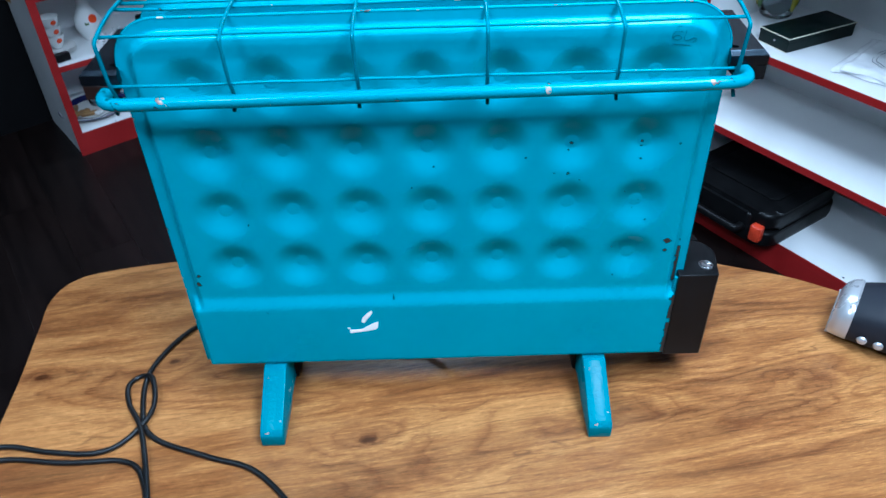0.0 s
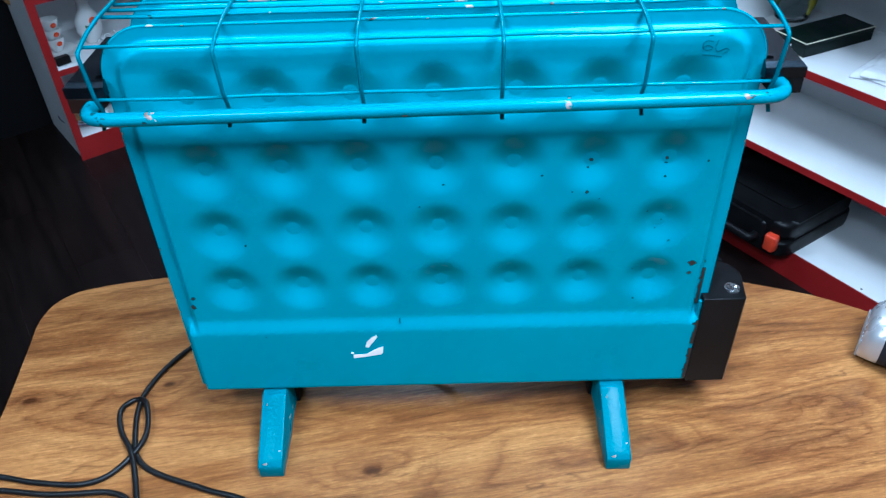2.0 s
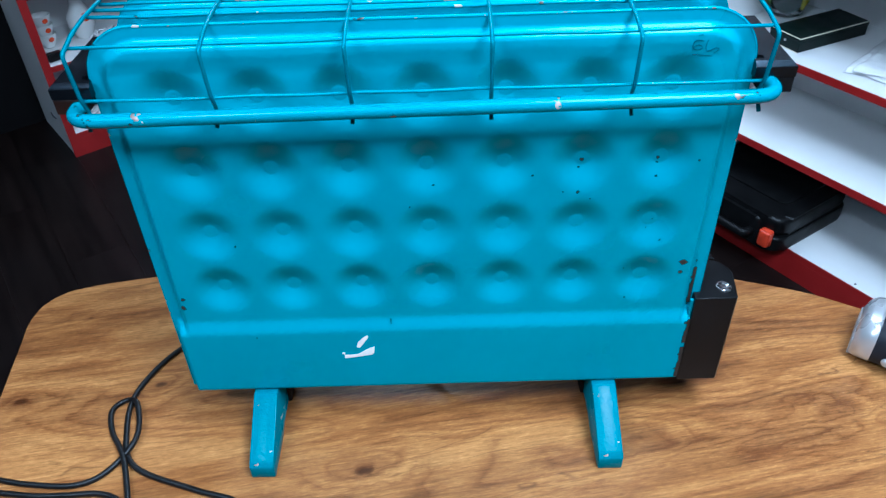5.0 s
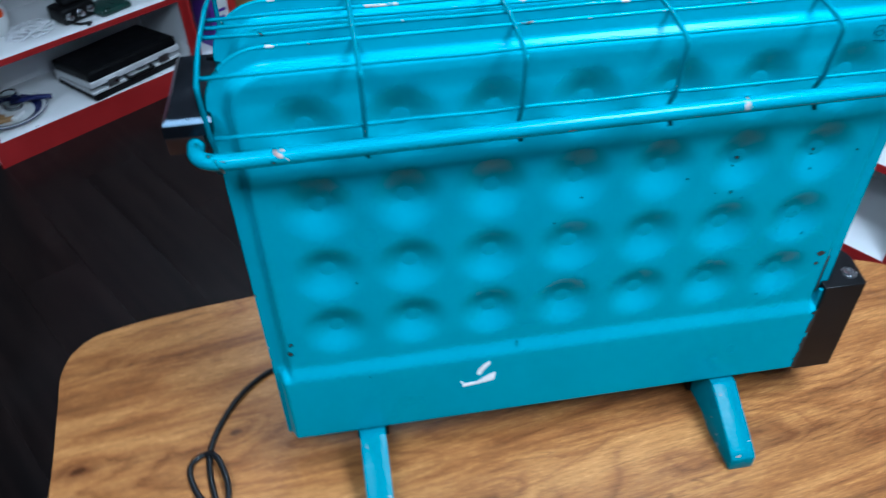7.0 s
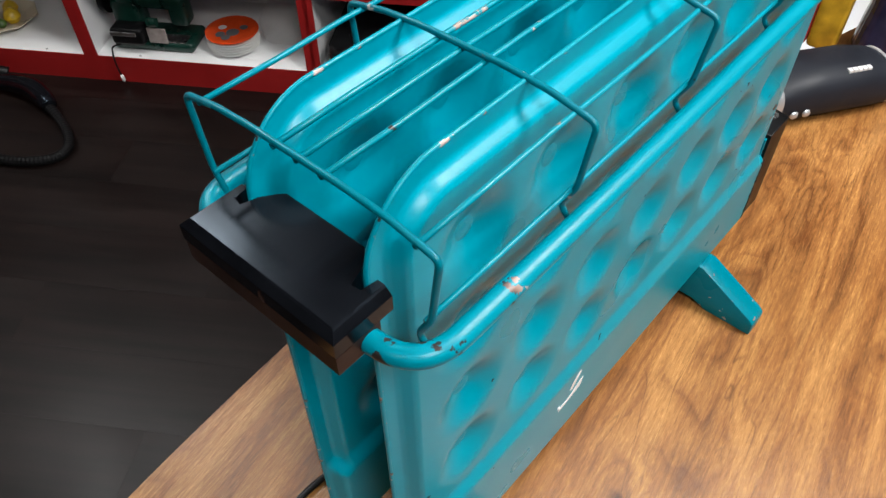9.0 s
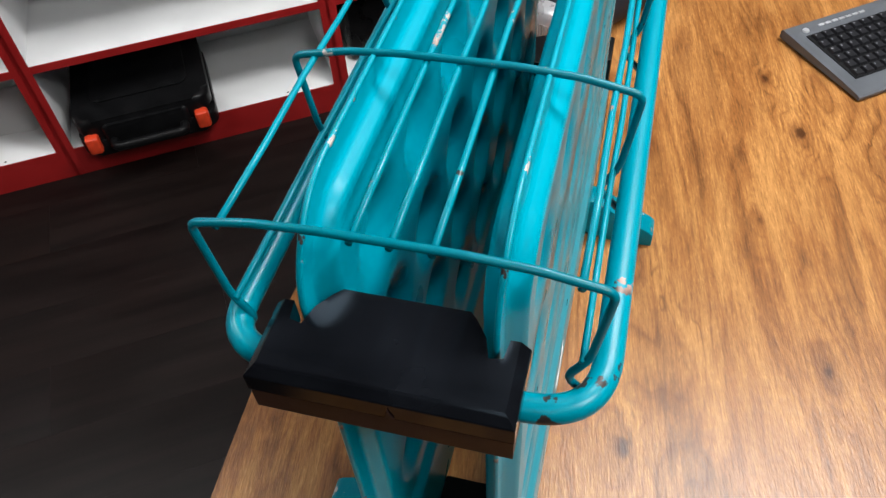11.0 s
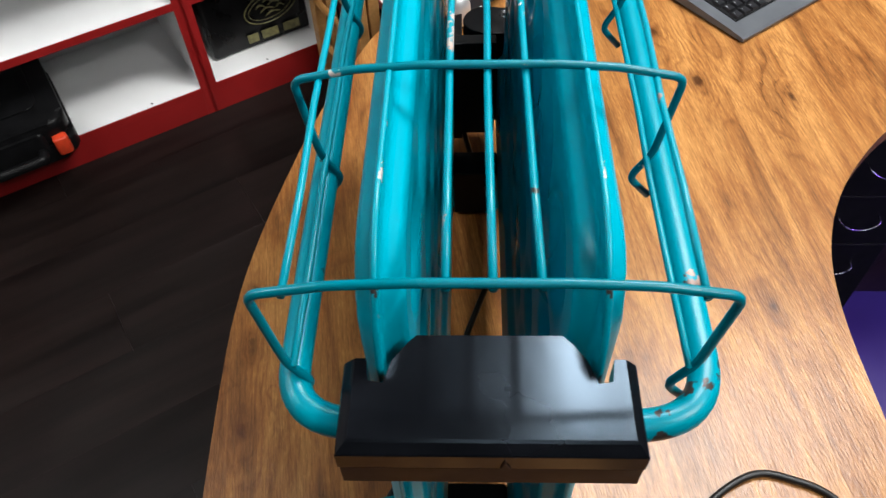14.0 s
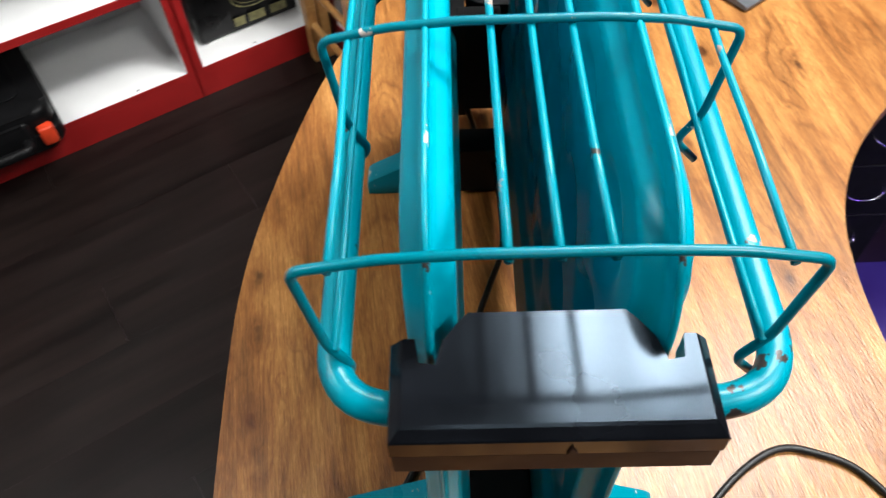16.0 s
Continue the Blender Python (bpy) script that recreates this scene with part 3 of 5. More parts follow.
CHIPS = [(0.289, 0.260, 0.006), (0.288, 0.246, 0.004), (0.308, 0.255, 0.003), (0.304, 0.232, 0.003), (0.305, 0.219, 0.004), (0.305, 0.197, 0.004), (0.307, 0.169, 0.004), (0.308, 0.139, 0.004), (0.307, 0.114, 0.004), (0.307, 0.088, 0.004), (-0.295, 0.225, 0.004), (-0.297, 0.211, 0.005),
         (0.163, 0.397, 0.003), (0.160, 0.387, 0.002), (0.160, 0.362, 0.0025), (0.144, 0.363, 0.0015), (0.174, 0.353, 0.0015), (0.243, 0.396, 0.003), (0.242, 0.390, 0.0025), (0.242, 0.376, 0.0025), (0.283, 0.397, 0.002), (0.111, 0.384, 0.002),
         (0.248, 0.316, 0.0015), (0.258, 0.292, 0.0025), (0.229, 0.332, 0.002), (0.242, 0.305, 0.0015), (-0.218, 0.301, 0.0025), (-0.217, 0.164, 0.002), (0.007, 0.374, 0.002), (-0.020, 0.349, 0.0015), (0.222, 0.252, 0.0018), (0.228, 0.208, 0.0018)]
for x, z, r in CHIPS:
    n = rng.randint(5, 8)
    ol = [(x + r * rng.uniform(0.35, 1.1) * math.cos(2 * math.pi * k / n), z + r * rng.uniform(0.35, 1.0) * math.sin(2 * math.pi * k / n)) for k in range(n)]
    hh = float(pan_height(np.array([x]), np.array([z]), HALF_W)[0])
    flake("paint_chip", ol, YF - hh + 0.0003, DARK_CHIP_AND_GAP, "dark paint chip")
# jagged dark strips paint the shade in the gap next to the control box
for z0, z1 in ((0.074, 0.128), (0.136, 0.176), (0.190, 0.246)):
    n = 9
    zz = [z0 + (z1 - z0) * k / n for k in range(n + 1)]
    left = [(0.3085 - rng.uniform(0.0006, 0.0034), z) for z in zz]
    hh = float(pan_height(np.array([0.3065]), np.array([(z0 + z1) / 2]), HALF_W)[0])
    flake("dark_gap_strip", left + [(0.3102, z) for z in zz[::-1]], YF - hh - 0.0004, DARK_CHIP_AND_GAP, "jagged dark strip painting the gap beside the box")
INK = mottled("ink", (0.01, 0.012, 0.03), 0.6, 0.2, 100)
top_y = -0.0109
for pts in ([(0.262, 0.530), (0.252, 0.531), (0.249, 0.522), (0.256, 0.518), (0.262, 0.521), (0.256, 0.525), (0.250, 0.522)], [(0.268, 0.532), (0.266, 0.521), (0.270, 0.516), (0.279, 0.520), (0.284, 0.518), (0.277, 0.513)], [(0.250, 0.512), (0.262, 0.511), (0.276, 0.509)], [(0.254, 0.538), (0.260, 0.5385)]):
    part("pen_mark", tube(smooth_path([(0.268 + 0.72 * (x - 0.268), top_y, 0.522 + 0.72 * (z - 0.522)) for x, z in pts], 4), 0.00027, 5), INK, front, "faint pen scribble")

# ---- lamps on the ceiling ----
LAMP_FRAME = mottled("white_lamp_frame", (0.7, 0.7, 0.7), 0.5, 0.05, 10)
DIFFUSER = material("lamp_diffuser", (0.8, 0.8, 0.8), 0.6)
bsdf(DIFFUSER).inputs["Emission Color"].default_value = (1.0, 0.985, 0.96, 1)
bsdf(DIFFUSER).inputs["Emission Strength"].default_value = 6.0
# the fixture at (0.03, 1.45) is added, unseen, to brighten the shelf bays
for x, y, turn, power in ((0.60, -0.38, 0, 10.8), (-0.75, -1.05, 0, 11), (0.72, -1.02, 0, 10.5), (-2.0, -0.1, 0, 1.2), (-0.28, 2.55, 38.5, 4.2), (0.03, 1.45, 33.4, 3.9)):
    cf = empty("ceiling_light", pose(x, y, CEIL, 0, 0, turn), "white square ceiling light with three bright tubes", "ceiling light", "ceiling lights")
    for y0 in (-0.295, 0.275):
        part("frame", box((-0.31, y0, -0.05), (0.31, y0 + 0.02, -0.001)), LAMP_FRAME, cf)
    for x0 in (-0.31, 0.29):
        part("frame", box((x0, -0.2745, -0.05), (x0 + 0.02, 0.2745, -0.001)), LAMP_FRAME, cf)
    for k in (-1, 0, 1):
        area_lamp("tube_lamp", pose(x, y + 0.18 * k, CEIL - 0.045, 0, 0, turn), 0.56, power, (1.0, 0.985, 0.96), 0.13)
        part("diffuser", box((-0.285, 0.18 * k - 0.07, -0.03), (0.285, 0.18 * k + 0.07, -0.012)), DIFFUSER, cf, "bright tube cover")
violet = area_lamp("violet_led_lamp", pose(0.55, -1.01, -0.06), 0.5, 3.6, (0.28, 0.12, 1.0), 0.04)

# ---- power cord ----
cord = smooth_path([(0.309, 0.083, 0.100), (0.302, 0.082, 0.060), (0.255, 0.071, 0.050), (0.220, 0.062, 0.045), (0.190, 0.050, 0.056), (0.130, 0.046, 0.051), (0.075, 0.047, 0.042), (0.035, 0.062, 0.030), (0.0, 0.077, 0.014), (-0.028, 0.084, 0.005), (-0.064, 0.086, 0.004), (-0.206, 0.163, 0.004), (-0.319, 0.184, 0.004), (-0.385, 0.15, 0.004), (-0.427, 0.067, 0.004), (-0.419, -0.01, 0.004), (-0.39, -0.063, 0.004), (-0.306, -0.098, 0.004),
                    (-0.245, -0.119, 0.004), (-0.193, -0.166, 0.004), (-0.162, -0.216, 0.004), (-0.165, -0.255, 0.004), (-0.191, -0.3, 0.004), (-0.271, -0.339, 0.004), (-0.341, -0.29, 0.004), (-0.363, -0.181, 0.004), (-0.404, -0.061, 0.009), (-0.44, -0.004, 0.004), (-0.452, 0.033, 0.004),
                    (-0.436, 0.051, 0.004), (-0.416, 0.036, 0.0105), (-0.401, -0.02, 0.0105), (-0.426, -0.067, 0.004), (-0.462, -0.087, 0.004), (-0.526, -0.083, 0.004), (-0.578, -0.073, 0.004), (-0.606, -0.076, 0.004), (-0.619, -0.077, -0.012), (-0.624, -0.081, -0.1), (-0.628, -0.101, -0.4), (-0.641, -0.122, -0.7), (-0.671, -0.142, -0.744), (-0.81, -0.301, -0.744)], 8)
cable = part("power_cord", tube(cord, 0.0038, 8), RUBBER, smooth="all")
tagged(cable, "black rubber power cord in loose loops on the desk", "cable")
part("grommet", tube([(0.3095, 0.083, 0.088), (0.306, 0.0828, 0.075), (0.303, 0.0822, 0.064)], [0.0068, 0.0062, 0.0046], 12), BLACK_MATT, cable, "ribbed rubber sleeve", "all")
cord2 = smooth_path([(-0.461, -0.101, 0.004), (-0.506, -0.101, 0.004), (-0.568, -0.094, 0.004), (-0.605, -0.099, 0.004), (-0.618, -0.1, -0.012), (-0.622, -0.101, -0.1), (-0.632, -0.121, -0.5), (-0.68, -0.202, -0.744)], 6)
lead = smooth_path([(-0.461, -0.101, 0.004), (-0.426, -0.100, 0.004), (-0.398, -0.111, 0.004), (-0.378, -0.142, 0.004), (-0.3655, -0.176, 0.0038)], 6)
cable2 = part("extension_lead", tube(lead[::-1] + cord2[1:], 0.0038, 8), RUBBER, smooth="all")
tagged(cable2, "second black lead running off the edge of the desk", "cable")

# ---- document scanner on the desk ----
NAVY = mottled("navy_plastic", (0.010, 0.012, 0.018), 0.58, 0.25, 15, spec=0.3)
SILVER = mottled("silver_plastic", (0.55, 0.56, 0.58), 0.3, 0.08, 20, metal=0.6)
PRINT = mottled("white_print", (0.75, 0.75, 0.75), 0.6, 0.05, 50)


def loft(sections, mat, name, parent, label="", cap=True):
    """A skin over rings of equal count."""
    n = len(sections[0])
    verts = [p for s in sections for p in s]
    faces = []
    for j in range(len(sections) - 1):
        for i in range(n):
            faces.append((j * n + i, j * n + (i + 1) % n, (j + 1) * n + (i + 1) % n, (j + 1) * n + i))
    if cap:
        faces.append(tuple(range(n))[::-1])
        faces.append(tuple((len(sections) - 1) * n + i for i in range(n)))
    bm = bmesh.new()
    vs = [bm.verts.new(v) for v in verts]
    for f in faces:
        bm.faces.new([vs[i] for i in f])
    return part(name, bm, mat, parent, label, True)


def oval(x, w, h, n=28, power=2.6, z0=0.0):
    """A flat-bottomed round section across x."""
    out = []
    for k in range(n):
        a = 2 * math.pi * k / n
        c, s = math.cos(a), math.sin(a)
        y = w / 2 * math.copysign(abs(c) ** (2 / power), c)
        z = h / 2 + h / 2 * math.copysign(abs(s) ** (2 / power), s)
        out.append((x, y, z0 + z))
    return out


scanner = empty("desktop_scanner", pose(0.605, 0.130, 0, 0, 0, -34), "dark navy desktop device with silver end bands", "device")
loft([oval(x, w, h) for x, w, h in ((0.030, 0.098, 0.074), (0.055, 0.104, 0.084), (0.105, 0.108, 0.092), (0.175, 0.108, 0.090), (0.220, 0.104, 0.080), (0.237, 0.098, 0.072))], NAVY, "body", scanner)
loft([oval(x, w, h) for x, w, h in ((0.004, 0.078, 0.050), (0.009, 0.090, 0.066), (0.017, 0.098, 0.075), (0.028, 0.101, 0.078), (0.031, 0.100, 0.0765))], SILVER, "front_band", scanner, "silver plastic front band")
loft([oval(x, w, h) for x, w, h in ((0.231, 0.101, 0.0765), (0.235, 0.103, 0.078), (0.247, 0.094, 0.068), (0.255, 0.078, 0.052))], SILVER, "rear_band", scanner, "silver plastic rear band")
for k in range(13):
    y = -0.036 + 0.006 * k
    part("rib", box((0.0022, y - 0.0012, 0.010), (0.0085, y + 0.0012, 0.048 - 0.010 * (y / 0.04) ** 2), 0.0006), GREY_RIB, scanner)
for x in (0.052, 0.074):
    b = lathe([(0, 0.004), (0.0045, 0.0036), (0.0065, 0.002), (0.007, 0), (0, 0)], 18)
    part("button", b, SILVER, scanner, "round silver button", True, pose(x, -0.0535, 0.030, 90, 0, 0))
for k in range(5):
    part("print_bar", box((0.140 + 0.0085 * k, -0.0385, 0.0832 - 0.0004), (0.1465 + 0.0085 * k, -0.0305, 0.0872)), PRINT, scanner)

# ---- keyboard ----
KEY_GREY = mottled("grey_keyboard_plastic", (0.075, 0.08, 0.09), 0.35, 0.15, 20)
KEY_BLACK = mottled("black_keycap", (0.010, 0.010, 0.012), 0.35, 0.3, 60)
kb = empty("keyboard", pose(0.560, -0.366, 0, 0, 0, -53), "grey and black multimedia keyboard lying on the desk", "keyboard")
side = [(0.0, 0.004), (0.0, 0.009), (0.004, 0.011), (0.035, 0.014), (0.17, 0.021), (0.184, 0.021), (0.187, 0.018), (0.187, 0.006)]
bm = prism(side, 0.0, 0.46)
o = part("case", bm, KEY_GREY, kb)
o.matrix_basis = Matrix(((0, 0, 1, 0), (1, 0, 0, 0), (0, 1, 0, 0), (0, 0, 0, 1)))
part("base", box((0.004, 0.004, 0.0), (0.456, 0.183, 0.0085), 0.002), BLACK_MATT, kb)
tilt = pose(0, 0.035, 0.0140, 3.0, 0, 0)
part("key_bed", box((0.022, 0.0, -0.002), (0.44, 0.118, 0.0012)), BLACK_MATT, kb, at=tilt)
cap = prism([(-0.0080, -0.0080), (0.0080, -0.0080), (0.0080, 0.0080), (-0.0080, 0.0080)], 0.0015, 0.0060)
for v in cap.verts:
    if v.co.z > 0.004:
        v.co.x *= 0.82
        v.co.y *= 0.82
capme = bpy.data.meshes.new("key")
bmesh.ops.recalc_face_normals(cap, faces=cap.faces)
cap.to_mesh(capme)
cap.free()
capme.materials.append(KEY_BLACK)
glyph = bpy.data.meshes.new("key_legend")
glyph.from_pydata([(-0.0042, 0.0012, 0.0062), (-0.0022, 0.0012, 0.0062), (-0.0022, 0.0040, 0.0062), (-0.0042, 0.0040, 0.0062)], [], [(0, 1, 2, 3)])
glyph.materials.append(GREY_RIB)
for r in range(6):
    for c in range(21):
        if r == 0 and 4 <= c <= 9:
            if c == 6:
                sp = new("key", capme)
                sp.parent, sp.matrix_basis = kb, tilt @ Matrix.Translation((0.033 + 0.0192 * 6.5, 0.0105, 0)) @ Matrix.Diagonal((7.0, 1, 1, 1))
            continue
        if c == 15:
            continue
        k = new("key", capme)
        k.parent, k.matrix_basis = kb, tilt @ Matrix.Translation((0.033 + 0.0192 * c + 0.003 * (r % 2), 0.0105 + 0.0193 * r, 0))
        g = new("key_legend", glyph)
        g.parent = k
for k in range(7):
    part("media_key", box((0.06 + 0.014 * k, 0.166, 0.0205), (0.071 + 0.014 * k, 0.171, 0.0225), 0.0008), SILVER, kb)
part("media_knob", lathe([(0, 0.003), (0.005, 0.0025), (0.006, 0), (0, 0)], 16), SILVER, kb, "", True, pose(0.032, 0.166, 0.0205))

# ---- packets at the far end of the desk ----
YELLOW = mottled("yellow_packet", (0.55, 0.32, 0.02), 0.4, 0.4, 30)
RED_PACK = mottled("red_packet", (0.5, 0.03, 0.02), 0.4, 0.3, 30)
DARK_FILM = mottled("dark_plastic_film", (0.02, 0.018, 0.045), 0.18, 0.5, 30, bump_strength=0.6, fine=25)
pk = empty("snack_packet", pose(0.890, 0.095, 0.001, 0, 0, -85), "yellow packet with a red edge standing on the desk", "packet")
body = bmesh.new()
block(body, (-0.046, -0.022, 0), (0.004, 0.022, 0.235), 0.010, 3)
bmesh.ops.subdivide_edges(body, edges=body.edges[:], cuts=3, use_grid_fill=True)
for v in body.verts:
    pinch = smoothstep(0.17, 0.235, v.co.z)
    v.co.y = v.co.y * (1 - 0.75 * pinch) + 0.003 * noise.noise(v.co * 30)
part("body", body, YELLOW, pk, smooth="all")
part("stripe", box((-0.062, -0.020, 0), (-0.0465, 0.020, 0.228), 0.006, 3), RED_PACK, pk, "red side edge")
part("print_band", box((-0.040, -0.0262, 0.13), (-0.002, -0.0232, 0.155), 0.001), RED_PACK, pk, "red printed band")
fb = bmesh.new()
block(fb, (-0.085, -0.05, 0), (0.13, 0.05, 0.30), 0.022, 3)
bmesh.ops.subdivide_edges(fb, edges=fb.edges[:], cuts=5, use_grid_fill=True)
for v in fb.verts:
    w = noise.noise(v.co * 18) * 0.010 + noise.noise(v.co * 45) * 0.004
    v.co += v.normal * w if v.co.z > 0.005 else Vector((0, 0, 0))
bag = part("plastic_bag", fb, DARK_FILM, None, "", "all", pose(0.932, -0.012, 0, 0, 0, -80))
part("print_bar", box((-0.05, -0.0605, 0.105), (0.085, -0.0575, 0.118), 0.001), PRINT, bag, "pale line of print")
tagged(bag, "shiny dark violet plastic bag standing on the desk", "bag")

# ---- things on the shelves ----
CLIP_RED = mottled("orange_red_clip", (0.62, 0.05, 0.015), 0.4, 0.2, 40)
DARK_GREEN = mottled("dark_green_lacquer", (0.003, 0.009, 0.008), 0.42, 0.4, 20, spec=0.2)
GOLD = mottled("pale_gold_edge", (0.78, 0.72, 0.56), 0.45, 0.1, 30)
CLOTH = mottled("white_cotton", (0.72, 0.72, 0.73), 0.9, 0.08, 30, bump_strength=0.6, fine=220)
EMBROIDERY = mottled("grey_thread", (0.40, 0.40, 0.42), 0.9, 0.3, 200)
GREEN_METAL = mottled("green_hammer_paint", (0.004, 0.030, 0.021), 0.3, 0.35, 20)
CHINA = mottled("white_china", (0.75, 0.75, 0.73), 0.18, 0.04, 10)
ORANGE_PAINT = mottled("orange_glaze", (0.72, 0.07, 0.012), 0.22, 0.2, 18)
PURPLE = mottled("purple_card", (0.10, 0.03, 0.28), 0.4, 0.2, 10)
PINK = mottled("pink_print", (0.62, 0.10, 0.30), 0.5, 0.5, 60)
COBALT = mottled("cobalt_glaze", (0.012, 0.016, 0.09), 0.2, 0.2, 18)
ALU = mottled("brushed_aluminium", (0.5, 0.5, 0.5), 0.32, 0.15, 30, metal=1.0)
RED_GLOSS = mottled("red_gloss_plastic", (0.30, 0.009, 0.005), 0.12, 0.15, 10)
GREY_RUBBER = mottled("grey_rubber", (0.09, 0.09, 0.095), 0.5, 0.2, 30)
FRUIT = mottled("yellow_glaze", (0.65, 0.42, 0.02), 0.35, 0.2, 20)
LEAF = mottled("green_glaze", (0.06, 0.12, 0.02), 0.4, 0.3, 20)


def glass_material(name, colour=(0.9, 0.95, 0.95), rough=0.05):
    m = material(name, colour, rough)
    bsdf(m).inputs["Transmission Weight"].default_value = 1.0
    bsdf(m).inputs["IOR"].default_value = 1.2
    return m


GLASS = glass_material("clear_glass")


def film_material():
    """Thin clear film: mostly see-through, with sharp glints on its creases."""
    m = material("clear_film", (0.85, 0.85, 0.84), 0.12)
    tree = m.node_tree.nodes
    clear, blend = tree.new("ShaderNodeBsdfTransparent"), tree.new("ShaderNodeMixShader")
    blend.inputs[0].default_value = 0.10
    wire(m, clear.outputs[0], blend.inputs[1])
    wire(m, bsdf(m).outputs[0], blend.inputs[2])
    wire(m, blend.outputs[0], tree["Material Output"].inputs["Surface"])
    return m


FILM = film_material()

# black tool case, front edge hanging over the plinth
Z_DECK, Z_MID, Z_UP = LEVELS[0] + 0.001, LEVELS[1] + 0.001, LEVELS[2] + 0.001
case = empty("tool_case", room_a(1.445, 0.380, Z_DECK), "black plastic tool case with orange-red latches on the lower shelf", "case")
def rounded_plan(x0, y0, x1, y1, r, k=6):
    """A plan rectangle with round corners."""
    out = []
    for cx, cy, a0 in ((x1 - r, y1 - r, 0), (x0 + r, y1 - r, 90), (x0 + r, y0 + r, 180), (x1 - r, y0 + r, 270)):
        out += [(cx + r * math.cos(radians(a0 + 90 * i / k)), cy + r * math.sin(radians(a0 + 90 * i / k))) for i in range(k + 1)]
    return out


part("shell", prism(rounded_plan(0, 0, 0.36, 0.385, 0.045), 0.0, 0.052, 0.010, 3), BLACK_PLASTIC, case, smooth=True)
part("lid", prism(rounded_plan(0.004, 0.004, 0.36, 0.381, 0.050), 0.054, 0.116, 0.020, 4), BLACK_PLASTIC, case, smooth=True)
part("lid_ridge", prism(rounded_plan(0.085, 0.055, 0.31, 0.33, 0.03), 0.1155, 0.121, 0.003, 2), BLACK_PLASTIC, case, smooth=True)
part("grip_moulding", prism(rounded_plan(-0.006, 0.070, 0.060, 0.315, 0.02), 0.030, 0.100, 0.014, 3), BLACK_PLASTIC, case, "raised moulding round the grip", True)
part("handle", tube(rounded_path([(0.002, 0.095, 0.046), (-0.036, 0.095, 0.046), (-0.036, 0.290, 0.046), (0.002, 0.290, 0.046)], 0.022, 6), 0.013, 12), BLACK_PLASTIC, case, smooth="all")
for y in (0.022, 0.327):
    part("latch", prism(rounded_plan(-0.020, y, 0.012, y + 0.038, 0.010, 4), 0.022, 0.076, 0.006, 3), CLIP_RED, case, "orange-red latch", True)

# long dark box, folded cloth and glass vase on the upper board
db = empty("gift_box", room_a(1.566, 0.554, Z_UP, -8.5), "flat dark green box with pale gold edges", "box")
part("tray", box((0, 0, 0), (0.262, 0.110, 0.030), 0.0015), DARK_GREEN, db)
part("lid", box((-0.001, -0.001, 0.0302), (0.263, 0.111, 0.041), 0.0015), DARK_GREEN, db)
for lo, hi in (((-0.002, -0.002, 0.0398), (0.264, 0.0008, 0.0419)), ((-0.002, 0.001, 0.0398), (0.0004, 0.1115, 0.0419)), ((-0.0018, -0.001, 0.0), (0.0005, 0.1105, 0.0016))):
    part("edge_line", box(lo, hi), GOLD, db, "pale gold edging line")
part("clasp", lathe([(0, 0.002), (0.0028, 0.0015), (0.0036, 0), (0, 0)], 14), STEEL, db, "", True, pose(-0.001, 0.050, 0.022, 0, -90, 0))


def cloth_sheet(w, d, z, thick, seed, n=36):
    """One soft folded layer with a rolled edge and shallow creases."""
    off = Vector((seed * 3.1, seed * 1.7, 0))
    verts, faces = [], []
    for side in (1, 0):
        for j in range(n):
            for i in range(n):
                u, v = i / (n - 1), j / (n - 1)
                p = Vector((w * u, d * v, 0))
                p.x += 0.010 * noise.noise(p * 14 + off) + 0.004 * math.sin(9 * v + seed)
                p.y += 0.010 * noise.noise(p * 13 - off)
                e = min(u, 1 - u, v, 1 - v)
                roll = math.sqrt(max(0.0, 1 - max(0.0, 1 - e / 0.06) ** 2))
                lift = 0.0035 * noise.noise(p * 22 + off) + 0.0015 * noise.noise(p * 60 + off)
                verts.append((p.x, p.y, z + (max(0.0005, thick * roll + lift * roll) if side else 0.0)))
        faces += grid_faces(n, n, 0 if side else n * n, not side)
    return verts, faces


cv, cf_ = [], []
for w, d, z, th, sd in ((0.27, 0.20, 0.0, 0.013, 1), (0.245, 0.175, 0.011, 0.012, 2)):
    vv, ff = cloth_sheet(w, d, z, th, sd)
    cf_ += [tuple(k + len(cv) for k in fc) for fc in ff]
    cv += vv
cl = bmesh.new()
bv = [cl.verts.new(v) for v in cv]
for fc in cf_:
    cl.faces.new([bv[k] for k in fc])
cloth = part("folded_cloth", cl, CLOTH, None, "", "all", room_a(1.600, 0.215, Z_UP + 0.002, 10))
for k in range(2):
    pts = [(0.125 + (0.075 - 0.012 * k) * math.cos(radians(a)) + 0.004 * math.sin(radians(5 * a)), 0.09 + (0.045 - 0.01 * k) * math.sin(radians(a)), 0.0235 + 0.0015 * math.sin(radians(3 * a))) for a in range(0, 361, 10)]
    part("embroidery", tube(pts, 0.0014, 5, caps=False), EMBROIDERY, cloth, "grey embroidered oval", "all")
tagged(cloth, "white folded cotton cloth on the upper shelf board", "cloth")

STREAK = mottled("yellow_green_glass", (0.38, 0.34, 0.03), 0.15, 0.4, 40)
vase = empty("glass_vase", room_a(1.785, 0.757, Z_UP), "clear glass vase with yellow-green flame streaks", "vase")
part("body", lathe([(0, 0.0), (0.042, 0.0), (0.050, 0.008), (0.056, 0.06), (0.052, 0.12), (0.042, 0.17), (0.048, 0.21), (0.046, 0.21), (0.039, 0.17), (0.049, 0.12), (0.053, 0.06), (0.046, 0.014), (0, 0.012)], 28), GLASS, vase, smooth="all")
